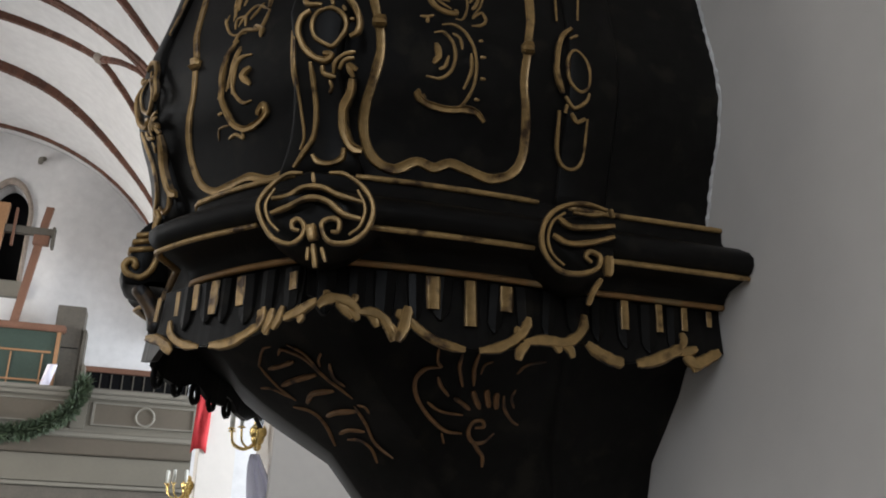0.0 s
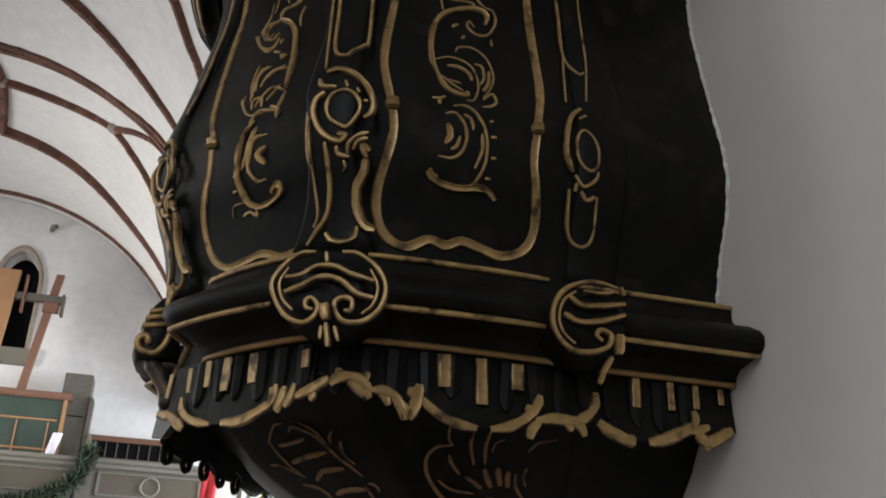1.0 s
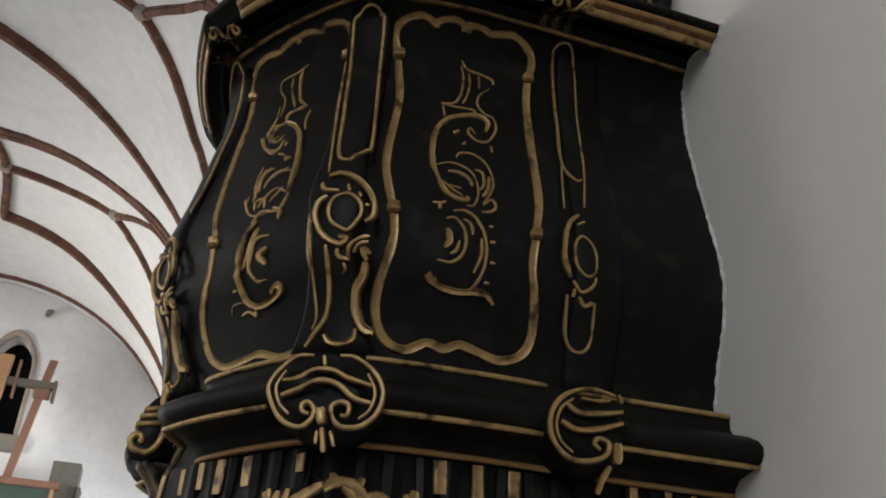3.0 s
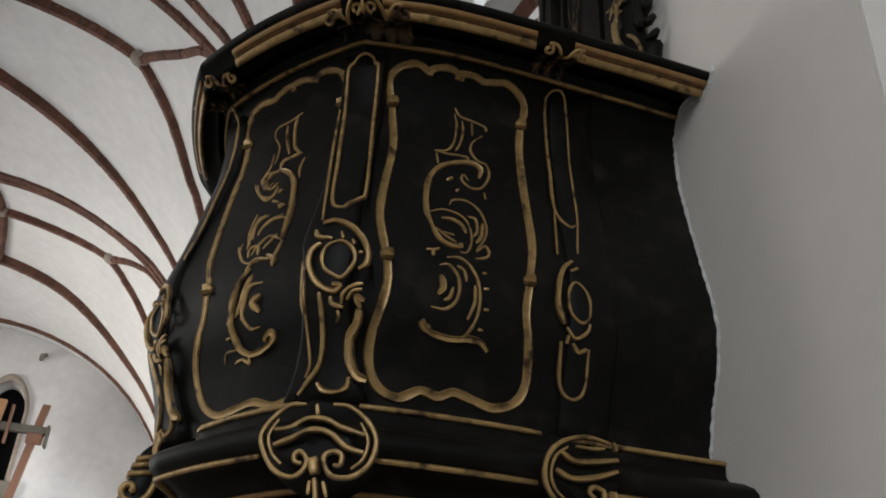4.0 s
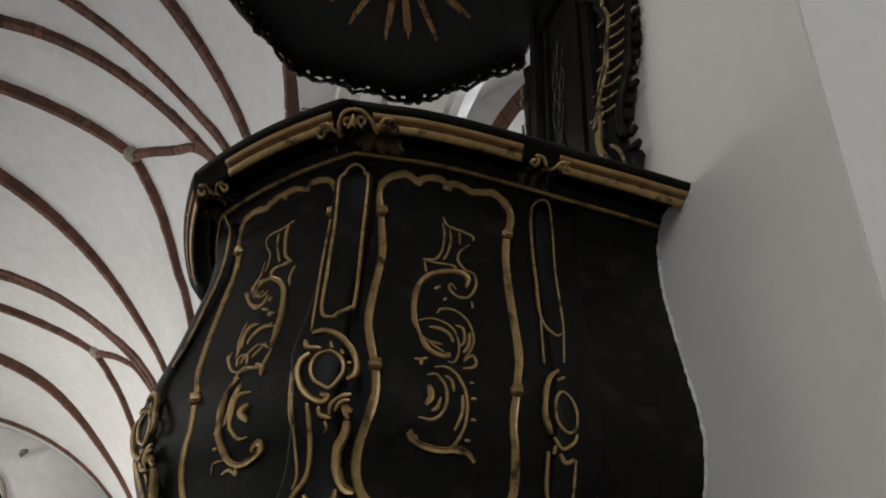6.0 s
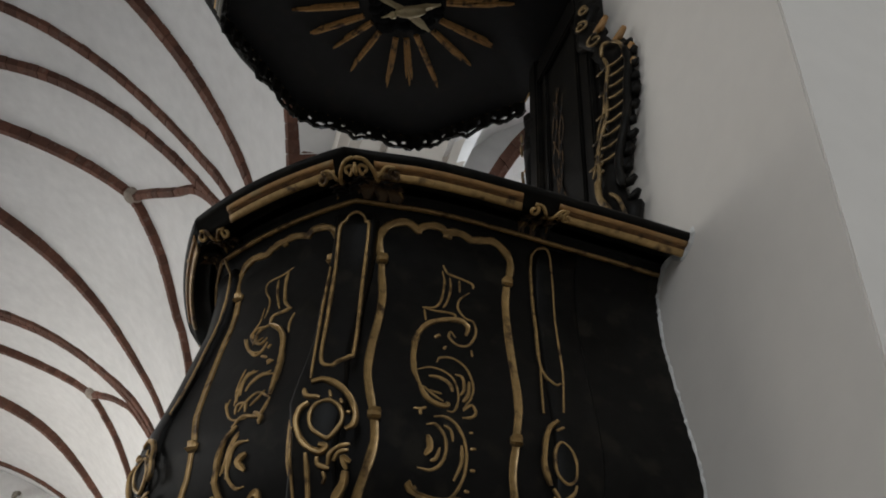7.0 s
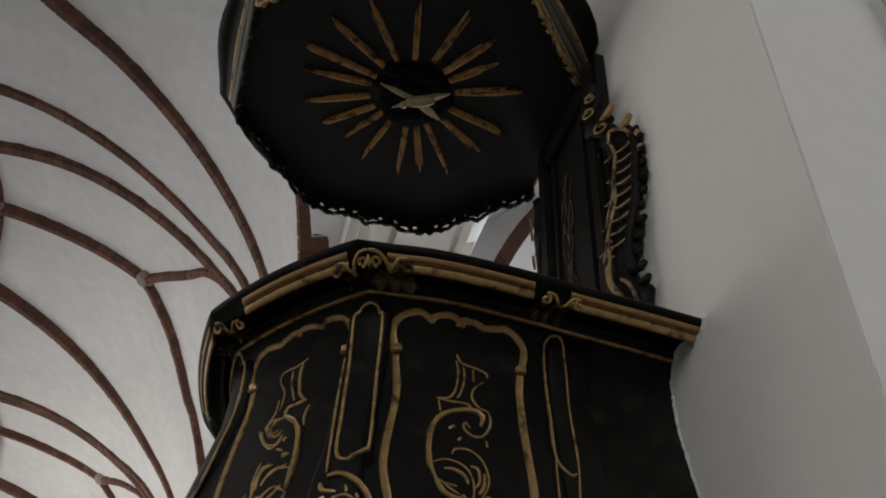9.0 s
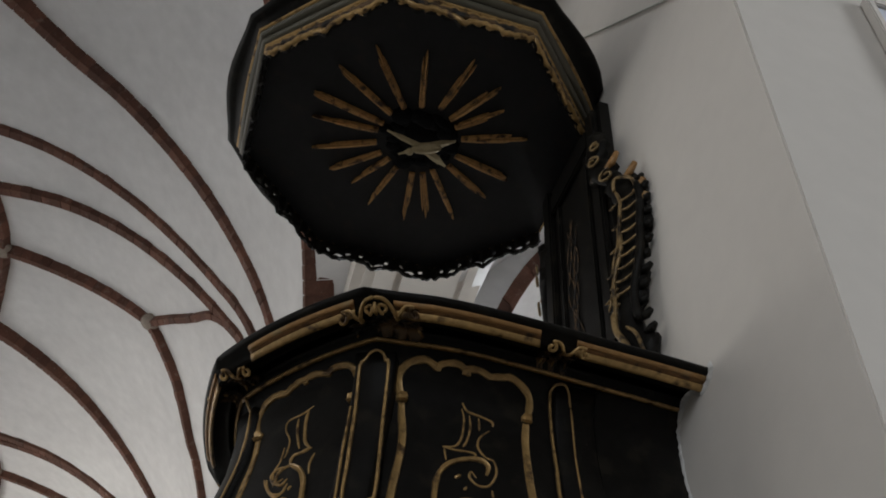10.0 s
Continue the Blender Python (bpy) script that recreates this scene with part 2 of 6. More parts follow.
def wall_with_windows(name, plane, fixed, span, openings, thick, top, label):
    """A wall along one axis, with tall openings through it that hold the window lights."""
    bm = bmesh.new()
    edges = [span[0]]
    for mid, w, z0, z1 in sorted(openings):
        edges += [mid - w / 2, mid + w / 2]
    edges.append(span[1])

    def add(a, b, z0, z1):
        if plane == "x":
            box(bm, fixed, fixed + thick, a, b, z0, z1)
        else:
            box(bm, a, b, fixed, fixed + thick, z0, z1)
    for i in range(0, len(edges), 2):
        add(edges[i], edges[i + 1], 0, top)
    for mid, w, z0, z1 in openings:
        add(mid - w / 2, mid + w / 2, 0, z0)
        add(mid - w / 2, mid + w / 2, z1, top)
    return tagged(part(name, bm, PLASTER), label, "wall", kind="structure")


side = [(4.2, 1.6, 2.3, 6.9), (9.7, 1.6, 2.3, 6.9), (15.2, 1.6, 2.3, 6.9)]
wall_with_windows("wall_west", "x", NAVE_W, (CHOIR_Y, END_Y), side, -0.5, 9.9, "white plastered nave wall with tall windows")
wall_with_windows("wall_east", "x", AISLE_E, (CHOIR_Y, END_Y), side, 0.5, 9.9, "white plastered aisle wall with tall windows")
wall_with_windows("wall_south", "y", CHOIR_Y, (NAVE_W, AISLE_E), [(-3.0, 1.8, 2.5, 7.5)], -0.5, 10.0, "white plastered choir wall with a tall window")


def pier(name, x0, x1, y0, y1, top, label):
    bm = bmesh.new()
    box(bm, x0, x1, y0, y1, 0, top, 0.004)
    return tagged(part(name, bm, WALLPAINT), label, "pier", kind="structure")


WALL_X, EDGE_Y = 0.936, 0.868
pier("wall_pulpit", WALL_X, 2.2, EDGE_Y, 2.16, 9.0, "off-white painted church pier that carries the pulpit")
pier("wall_pier_1", 0.74, 1.75, 6.45, 7.5, 8.2, "white church pier beside the nave")
pier("wall_pier_2", 0.50, 0.93, 11.95, 12.95, 8.2, "white church pier beside the nave")
pier("wall_pier_3", 0.95, 1.75, -5.0, -3.6, 8.2, "white church pier beside the choir")


def arcade(name, y0, y1, x0, x1, spring, label):
    """An arched wall between two piers with a stepped, moulded soffit."""
    mid, r = (y0 + y1) / 2, (y1 - y0) / 2
    group = []
    wide = x1 - x0
    for a, b, step in ((0, 0.08, 0.10), (0.08, 0.16, 0.05), (0.16, 0.32, 0.02), (0.32, 0.37, 0.06), (0.37, 0.80, 0.0), (0.80, 0.85, 0.06), (0.85, 0.92, 0.02), (0.92, 1.0, 0.09)):
        a0, a1 = x0 + wide * a, x0 + wide * b
        ring = []
        for x in (a0, a1):
            ring.append([(x, mid + (r + step) * math.cos(math.pi * k / 28), spring + (r + step) * math.sin(math.pi * k / 28)) for k in range(29)])
            ring.append([(x, mid + (r + 0.1) * 1.02 * math.cos(math.pi * k / 28), spring + 3.2) for k in range(29)])
        n = 29
        v = ring[0] + ring[1] + ring[2] + ring[3]
        f = []
        for k in range(n - 1):
            f += [(k, k + 1, n + k + 1, n + k), (2 * n + k, 3 * n + k, 3 * n + k + 1, 2 * n + k + 1), (k, 2 * n + k, 2 * n + k + 1, k + 1), (n + k, n + k + 1, 3 * n + k + 1, 3 * n + k)]
        group.append((v, f))
    v, f = join(group)
    return tagged(raw(name, v, f, WALLPAINT), label, "wall", kind="structure")


arcade("wall_arcade_1", 2.16, 6.45, 0.56, 1.54, 4.75, "white moulded arcade arch between two piers")
arcade("wall_arcade_2", 7.5, 11.95, 0.76, 1.55, 4.8, "white moulded arcade arch between two piers")
arcade("wall_arcade_3", 12.95, END_Y, 0.76, 1.55, 4.8, "white moulded arcade arch beside the gallery")
arcade("wall_arcade_4", -3.6, EDGE_Y, 0.96, 1.6, 5.0, "white moulded arcade arch beside the choir")

# end wall with its pointed niche
NICHE_X, NICHE_W, NICHE_Z0, NICHE_Z1 = -3.17, 0.72, 6.55, 8.44


def pointed(x, w, z0, z1, n=10, rise=None):
    """The outline of a pointed opening, from its lower left corner round."""
    h = rise or w * 0.85
    zs = z1 - h
    out = [(x - w / 2, z0), (x - w / 2, zs)]
    for k in range(1, n):
        t = k / n
        out.append((x - w / 2 * (1 - t ** 1.7), zs + h * (1 - (1 - t) ** 1.6)))
    out.append((x, z1))
    out += [(2 * x - a, b) for a, b in reversed(out[:-1])]
    return out


bm = bmesh.new()
o = pointed(NICHE_X, NICHE_W, NICHE_Z0, NICHE_Z1)
left, right = [p for p in o[:len(o) // 2 + 1]], [p for p in o[len(o) // 2:]]
front, back = END_Y, END_Y + 0.5
for y in (front, back):
    # the wall round the opening, in two halves and an upper and lower band
    for half, x_far in ((left, NAVE_W - 0.5), (right[::-1], AISLE_E + 0.5)):
        for a, b in zip(half, half[1:]):
            bm.faces.new([bm.verts.new((p, y, q)) for p, q in ((a[0], a[1]), (b[0], b[1]), (x_far, b[1]), (x_far, a[1]))])
    for z0, z1 in ((0, NICHE_Z0), (NICHE_Z1, 10.4)):
        bm.faces.new([bm.verts.new((p, y, q)) for p, q in ((NAVE_W - 0.5, z0), (AISLE_E + 0.5, z0), (AISLE_E + 0.5, z1), (NAVE_W - 0.5, z1))])
for a, b in zip(o, o[1:] + o[:1]):
    bm.faces.new([bm.verts.new(p) for p in ((a[0], front, a[1]), (b[0], front, b[1]), (b[0], back, b[1]), (a[0], back, a[1]))])
bmesh.ops.remove_doubles(bm, verts=bm.verts, dist=0.0005)
end_wall = tagged(part("wall_north", bm, PLASTER), "white plastered end wall with a pointed niche", "wall", kind="structure")
niche = thing("pointed_niche", (NICHE_X, END_Y, NICHE_Z0), "dark pointed niche with a pale stone surround in the end wall", "niche", kind="structure")


def rel(ob, pts):
    p = Vector(ob.location)
    return [Vector(q) - p for q in pts]


back_o = rel(niche, [(x, END_Y + 0.42, z) for x, z in o])
raw("niche_back", back_o, [tuple(range(len(back_o)))], DARK, niche, "dark niche back")
outer = pointed(NICHE_X, NICHE_W + 0.17, NICHE_Z0, NICHE_Z1 + 0.13)
rim = []
for (a, b), (c, d) in zip(o, outer):
    rim.append([(c, END_Y + 0.0, d), (c, END_Y - 0.05, d), ((a + c) / 2, END_Y - 0.07, (b + d) / 2), (a, END_Y - 0.03, b), (a, END_Y + 0.1, b)])
v, f = loft([rel(niche, r) for r in rim], False)
raw("niche_surround", v, f, STONEBOSS, niche, "pale stone surround")
boxed("niche_sill", NICHE_X - 0.5, NICHE_X + 0.5, END_Y - 0.14, END_Y + 0.2, NICHE_Z0 - 0.3, NICHE_Z0, PALE, niche, "pale stone sill", 0.015)
spot = thing("wall_spotlight", (-2.78, END_Y - 0.02, 8.95), "small white spotlight on the end wall", "spotlight")
v, f = tube([(0, 0, 0), (0.03, -0.12, 0.02), (0.1, -0.22, 0.0)], 0.055, 10, 0.8)
raw("lamp_head", v, f, PALE, spot)

# ---- the vault's brick ribs ----
ribs = thing("vault_ribs", vault(6.95, 90), "dark red brick ribs across the white vault", "ribs", kind="structure")
RIB_W, RIB_H = 0.198, 0.185


def rib(ends, parent, width=RIB_W, course=0.125):
    """One rib on the vault, laid brick by brick with narrow joints; ends are (y, angle) stations."""
    line = [vault(y, a) for y, a in glide(ends, 12)]
    length = [0.0]
    for p, q in zip(line, line[1:]):
        length.append(length[-1] + (q - p).length)
    count = max(2, round(length[-1] / course))
    group = []

    def at(s):
        s = min(max(s, 0), length[-1] - 1e-6)
        i = next(k for k in range(len(length) - 1) if length[k + 1] > s)
        t = (s - length[i]) / (length[i + 1] - length[i])
        return line[i].lerp(line[i + 1], t), (line[i + 1] - line[i]).normalized()
    base = Vector(parent.location)
    for k in range(count):
        gap = 0.005
        s0, s1 = length[-1] * k / count + gap, length[-1] * (k + 1) / count - gap
        wob = random.uniform(-0.004, 0.004)
        rings = []
        for s in (s0, s1):
            p, d = at(s)
            inward = (Vector((axis_x(p.y), p.y, SPRING_Z)) - p)
            inward = (inward - d * inward.dot(d)).normalized()
            across = d.cross(inward).normalized()
            w = width / 2
            shape = [(-w, -0.04), (-w, 0.07), (-w * 0.5, RIB_H + wob), (w * 0.5, RIB_H + wob), (w, 0.07), (w, -0.04)]
            rings.append([p + across * (a + wob) + inward * b - base for a, b in shape])
        group.append(loft(rings, True, True))
    # the mortar core that closes the joints
    rings = []
    for k in range(count * 2 + 1):
        p, d = at(length[-1] * k / (count * 2))
        inward = (Vector((axis_x(p.y), p.y, SPRING_Z)) - p)
        inward = (inward - d * inward.dot(d)).normalized()
        across = d.cross(inward).normalized()
        w = width / 2 - 0.008
        rings.append([p + across * a + inward * b - base for a, b in ((-w, -0.05), (-w, 0.062), (-w * 0.5, RIB_H - 0.01), (w * 0.5, RIB_H - 0.01), (w, 0.062), (w, -0.05))])
    group.append(loft(rings, True, True))
    v, f = join(group)
    return raw("rib", v, f, BRICK, parent)


def boss(y, angle, parent, size=0.115):
    bm = bmesh.new()
    p = vault(y, angle, -0.12) - Vector(parent.location)
    bmesh.ops.create_uvsphere(bm, u_segments=14, v_segments=8, radius=size, matrix=Matrix.Translation(p) @ Matrix.Diagonal((1, 1, 0.8, 1)))
    return part("boss", bm, STONEBOSS, parent, "grey stone boss", True)


def bay_ribs(spring, node, crown, forward, back, up, down, across=None):
    """The ribs of one bay from its springing: transverse, the two long ribs, and the three-rayed net of the side node."""
    nxt = spring + BAY
    for flip in (False, True):
        def st(stations):
            return [(y, 180 - a if flip else a) for y, a in stations]
        rib(st([(spring, 4), *(across or [(spring, 45)]), (across[-1][0] if across else spring, 90)]), ribs)
        rib(st([(spring + 0.08, 4), *forward]), ribs)
        rib(st([(nxt - 0.08, 4), *back]), ribs)
        rib(st([(spring + 0.12, 8), *up, node]), ribs, 0.14)
        rib(st([node, *down, (nxt - 0.5, 8), (nxt - 0.22, 3)]), ribs, 0.14)
        rib(st([node, (crown[0] - 0.05, 71), crown]), ribs, 0.14)
        rib(st([forward[-1], crown, back[-1]]), ribs, 0.14)
        boss(node[0], 180 - node[1] if flip else node[1], ribs)
        boss(crown[0], 180 - crown[1] if flip else crown[1], ribs)


bay_ribs(1.45, (3.2, 55), (3.3, 84), [(1.8, 34), (1.9, 55), (2.35, 86)], [(6.52, 28.7), (6.34, 42.2), (6.1, 55.7), (5.87, 66.4), (5.66, 75.6), (5.25, 86)], [(1.85, 36), (2.4, 47)], [(3.6, 49), (4.17, 43), (5.35, 26)])
bay_ribs(6.95, (8.60, 54.9), (8.78, 84), [(7.20, 30), (7.37, 40.5), (7.48, 51.9), (7.55, 63.8), (7.64, 74), (7.82, 86)], [(11.72, 36), (11.54, 47), (11.25, 57), (10.79, 71), (10.28, 86)], [(7.33, 37), (8.0, 47.4)], [(9.01, 47.2), (9.61, 39.5), (9.94, 33.2)], [(6.96, 33), (7.05, 43), (7.07, 52.8), (7.01, 64.6), (6.94, 78)])
bay_ribs(12.45, (13.50, 57.1), (13.76, 84), [(12.55, 40), (12.66, 57), (12.72, 70), (12.82, 86)], [(16.85, 30), (16.5, 50), (15.78, 69), (15.42, 86)], [(12.65, 40), (12.9, 49)], [(14.07, 47), (14.79, 36.9), (15.2, 30)], [(12.38, 40), (12.57, 55), (12.62, 70), (12.66, 82)])
bay_ribs(-4.05, (-2.3, 55), (-2.2, 84), [(-3.7, 34), (-3.6, 55), (-3.15, 86)], [(0.97, 28), (0.53, 58), (-0.3, 86)], [(-3.65, 36), (-3.1, 47)], [(-1.9, 49), (-0.15, 26)])
rib([(END_Y - 0.36, a) for a in (2, 45, 90, 135, 178)], ribs)

# the aisle's transverse rib beyond the arcade
aisle_rib = thing("aisle_rib", (4.0, 6.4, 9.2), "dark red brick rib across the aisle vault", "rib", kind="structure")
for y in (6.35, 12.4):
    group = []
    for k in range(40):
        a0, a1 = math.pi * (k + 0.02) / 40, math.pi * (k + 0.98) / 40
        rings = [[Vector((3.9 + (2.2 - d) * math.cos(a), y + s, 4.9 + (5.0 - d) * math.sin(a))) - Vector(aisle_rib.location) for s, d in ((-0.065, -0.04), (-0.065, 0.06), (-0.04, 0.12), (0.04, 0.12), (0.065, 0.06), (0.065, -0.04))] for a in (a0, a1)]
        group.append(loft(rings, True, True))
    v, f = join(group)
    raw("rib", v, f, BRICK, aisle_rib)
    # the plastered wall that the rib carries
    low = [Vector((3.9 + 2.2 * math.cos(math.pi * k / 40), y, 4.9 + 5.0 * math.sin(math.pi * k / 40))) - Vector(aisle_rib.location) for k in range(41)]
    rings = [[p + Vector((0, -0.05, 0)) for p in low], [Vector((p.x, p.y - 0.05, max(p.z, 9.9 - aisle_rib.location.z))) for p in low], [Vector((p.x, p.y + 0.05, max(p.z, 9.9 - aisle_rib.location.z))) for p in low], [p + Vector((0, 0.05, 0)) for p in low]]
    v, f = loft(rings, False)
    raw("rib_web", v, f, PLASTER, aisle_rib, "white plastered web")


# ---- the pulpit ----
CORNER_M, CORNER_L = Vector((0.204, 1.448)), Vector((-0.044, 1.776))
CORNER_L2, CORNER_M2 = Vector((0.015, 2.13)), Vector((0.26, 2.44))
CORNER_RX, FACE_Y, MID_Y = 0.67, 1.448, 2.05
EDGE = CORNER_L - CORNER_M
FACE_W = EDGE.length
TAN = {"R": Vector((1, 0)), "L": EDGE.normalized()}
NOR = {"R": Vector((0, -1)), "L": Vector((-EDGE.y, EDGE.x)).normalized()}
if NOR["L"].y > 0:
    NOR["L"].negate()
NOR["M"] = (NOR["R"] + NOR["L"]).normalized()
TAN["M"] = Vector((-NOR["M"].y, NOR["M"].x))
if TAN["M"].x < 0:
    TAN["M"].negate()
SIDE_L2 = (CORNER_L2 - CORNER_L).normalized()
NOR_L2 = Vector((-SIDE_L2.y, SIDE_L2.x))
if NOR_L2.x > 0:
    NOR_L2.negate()
NOR["N"] = Vector((-0.94, -0.34)).normalized()
TAN["N"] = Vector((-NOR["N"].y, NOR["N"].x))
BASE = {"R": Vector((0, FACE_Y)), "L": CORNER_M, "M": CORNER_M, "N": CORNER_L}
BOWL_X = 0.75
REACH_L = (Vector((BOWL_X, MID_Y)) - CORNER_M).dot(-NOR["L"])
BOW = 0.015
# the parapet's swelling outline: height and how far it stands out
OUT_Z = [1.2, 1.5, 1.65, 1.773, 1.836, 1.893, 1.949, 1.993, 2.0, 2.074, 2.10, 2.112, 2.132, 2.162, 2.175, 2.193, 2.222, 2.226, 2.25, 2.31, 2.34, 2.40, 2.48, 2.56, 2.64, 2.70, 2.86, 2.93, 3.0, 3.04, 3.05]
OUT_D = [-0.45, -0.38, -0.33, -0.276, -0.254, -0.194, -0.14, -0.11, 0.02, 0.025, 0.043, 0.107, 0.127, 0.10, 0.06, 0.038, 0.04, -0.012, -0.01, 0.008, 0.018, 0.047, 0.06, 0.05, 0.028, 0.013, -0.022, -0.027, -0.026, 0, 0]

pulpit = thing("pulpit", (0.5, MID_Y, 2.0), "black lacquered baroque pulpit with dull gold carving on a white pier", "pulpit")
PORIGIN = Vector(pulpit.location)


def stand_out(face, z):
    d = float(np.interp(z, OUT_Z, OUT_D))
    if z < 1.995 and face == "L":
        return REACH_L * d / 0.602
    return d


def gather(x, z):
    """The bowl draws in towards the pier as it goes down."""
    return x + 0.72 * max(0.0, 1.93 - z) / 1.036 * (WALL_X - x)


def on_face(face, u, z, off=0.0, flat=None):
    """The point of a face at u along it and height z, off metres proud; flat sets one depth for all heights."""
    d = (stand_out(face, z) if flat is None else flat) + off
    if face == "N":
        d -= 0.012 if flat is None else 0
    if face == "R":
        d += BOW * max(0, 1 - ((u - (CORNER_M.x + CORNER_RX) / 2) / ((CORNER_RX - CORNER_M.x) / 2)) ** 2)
    elif face == "L":
        d += BOW * max(0, 1 - ((u - FACE_W / 2) / (FACE_W / 2)) ** 2)
    p = BASE[face] + TAN[face] * u + NOR[face] * d
    if face == "L" and flat is None:
        p.x = gather(p.x, z)
    return Vector((p.x, p.y, z)) - PORIGIN


def carve(face, off=0.0, flat=None, tall=0.5, ragged=0.0, keep=0.55, fat=1.0):
    """A carver for one group of raised strokes: call it with a width and u, z pairs; take the mesh with .done()."""
    group = []

    def ribbon(width, ends, keep=keep, ragged=ragged):
        pts = glide(ends, 5)
        rings = []
        n = len(pts)
        for i, (u, z) in enumerate(pts):
            p = on_face(face, u, z, off, flat)
            a, b = pts[max(i - 1, 0)], pts[min(i + 1, n - 1)]
            d = on_face(face, *b, off, flat) - on_face(face, *a, off, flat)
            if d.length < 1e-7:
                d = Vector((0, 0, 1))
            d.normalize()
            dn = on_face(face, u, z + 0.004, off, flat) - on_face(face, u, z - 0.004, off, flat)
            tn = TAN[face]
            nor = Vector((tn.x, tn.y, 0)).cross(dn).normalized()
            if nor.x * NOR[face].x + nor.y * NOR[face].y < 0:
                nor.negate()
            across = nor.cross(d).normalized()
            t = i / max(1, n - 1)
            taper = keep + (1 - keep) * min(1.0, 6 * min(t, 1 - t))
            w = width / 2 * taper * (1 + ragged * random.uniform(-1, 1))
            h = width * tall * taper * (1 + 0.5 * ragged * random.uniform(-1, 1))
            sway = across * ragged * width * 0.3 * random.uniform(-1, 1)
            w *= 1 + 0.06 * math.sin(i * 0.83 + width * 4000)
            shape = ((-1.10, -0.3), (-0.94, 0.50), (-0.74, 0.92), (-0.36, 0.72), (0.30, 0.68), (0.70, 0.98), (0.94, 0.50), (1.10, -0.3)) if width > 0.0095 else ((-1.12, -0.3), (-0.92, 0.45), (-0.62, 0.92), (-0.15, 1.0), (0.25, 0.95), (0.62, 0.85), (0.92, 0.40), (1.12, -0.3))
            rings.append([p + sway + across * w * q + nor * (h * k - 0.003) for q, k in shape])
        group.append(loft(rings, True, True))

    def stroke(width, *uz):
        width *= fat
        ribbon(width, list(zip(uz[0::2], uz[1::2])))

    def done(name, mat=GOLD, parent=None, label="", split=False):
        def gild(v, f):
            ob = raw(name, v, f, mat, parent or pulpit, label, True)
            ob.data.set_sharp_from_angle(angle=radians(38))
            if mat == GOLD:  # the flanks are coloured darker so that the relief reads
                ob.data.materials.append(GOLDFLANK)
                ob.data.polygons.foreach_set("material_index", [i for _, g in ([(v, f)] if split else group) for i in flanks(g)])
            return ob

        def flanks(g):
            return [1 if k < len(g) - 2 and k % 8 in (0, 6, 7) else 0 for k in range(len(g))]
        if split:
            return [gild(v, f) for v, f in group]
        return gild(*join(group))
    return stroke, done


def outline(d, bow=BOW, cut=0.004, n=10, cut_l=None, far=None):
    """The pulpit's plan d metres out from its rail: the pier, five faces and the pier again."""
    c = [Vector((WALL_X - 0.002, FACE_Y)), Vector((CORNER_RX, FACE_Y)), CORNER_M, CORNER_L, far or CORNER_L2, CORNER_M2, Vector((WALL_X - 0.002, CORNER_M2.y))]
    pts = []
    for i in range(len(c) - 1):
        a, b = c[i], c[i + 1]
        t = (b - a).normalized()
        nn = Vector((t.y, -t.x))
        if nn.dot((a + b) / 2 - Vector((WALL_X, MID_Y))) < 0:
            nn.negate()
        pts.append((a, b, t, nn))
    out = []
    for i, (a, b, t, nn) in enumerate(pts):
        straight = i in (0,)
        big = cut if cut_l is None else cut_l
        s0 = a if i == 0 or straight else a + t * (big if i == 3 else cut)
        s1 = b if i == len(pts) - 1 or straight else b - t * (big if i == 2 else cut)
        if i == 1:
            s0 = a
        n0 = nn if i in (0, 1) else (nn + pts[i - 1][3] * 0.5).normalized()
        n1 = nn if i in (0, len(pts) - 1) else (nn + pts[i + 1][3] * 0.5).normalized()
        if cut < 0.05:  # sharp corners
            if i not in (0, 1) and not (i == 3 and cut_l):
                m = (nn + pts[i - 1][3]).normalized()
                n0 = m / m.dot(nn)
            if i not in (0, len(pts) - 1) and not (i == 2 and cut_l):
                m = (nn + pts[i + 1][3]).normalized()
                n1 = m / m.dot(nn)
        if cut_l and cut_l > 0.1:
            n0, n1 = (n0 * 0.35 if i == 3 else n0), (n1 * 0.35 if i == 2 else n1)
        for k in range(n + 1):
            s = k / n
            q = s0.lerp(s1, s)
            b_ = 0 if straight else bow * (1 - (2 * s - 1) ** 2)
            w0, w1 = max(0, 1 - 4 * s), max(0, 4 * s - 3)
            if cut_l and cut_l > 0.1:  # the mouldings die into the corner shell
                w0, w1 = (max(0, 1 - 10 * s) if i == 3 else w0), (max(0, 10 * s - 9) if i == 2 else w1)
            nv = nn * (1 - w0 - w1) + n0 * w0 + n1 * w1
            p = q + nv * d + nn * b_
            if p.x > WALL_X - 0.002:
                p.x = WALL_X - 0.002
            out.append(p)
    return out


BASE_FAR = Vector((0.14, 2.14))


def ring_at(z, d, bow=BOW, cut=0.004, cut_l=None, far=None):
    return [Vector((p.x, p.y, z)) - PORIGIN for p in outline(d, bow, cut, 10, cut_l, far)]


def bowl_ring(z, s):
    out = []
    for p in outline(0.0):
        x = p.x if p.x > BOWL_X else BOWL_X + (p.x - BOWL_X) * s
        out.append(Vector((min(gather(x, z), WALL_X - 0.002), MID_Y + (p.y - MID_Y) * s, z)) - PORIGIN)
    return out


# bowl below, tapering to a corbel on the pier
def scale_at(z):
    return 1 + float(np.interp(z, OUT_Z, OUT_D)) / 0.602


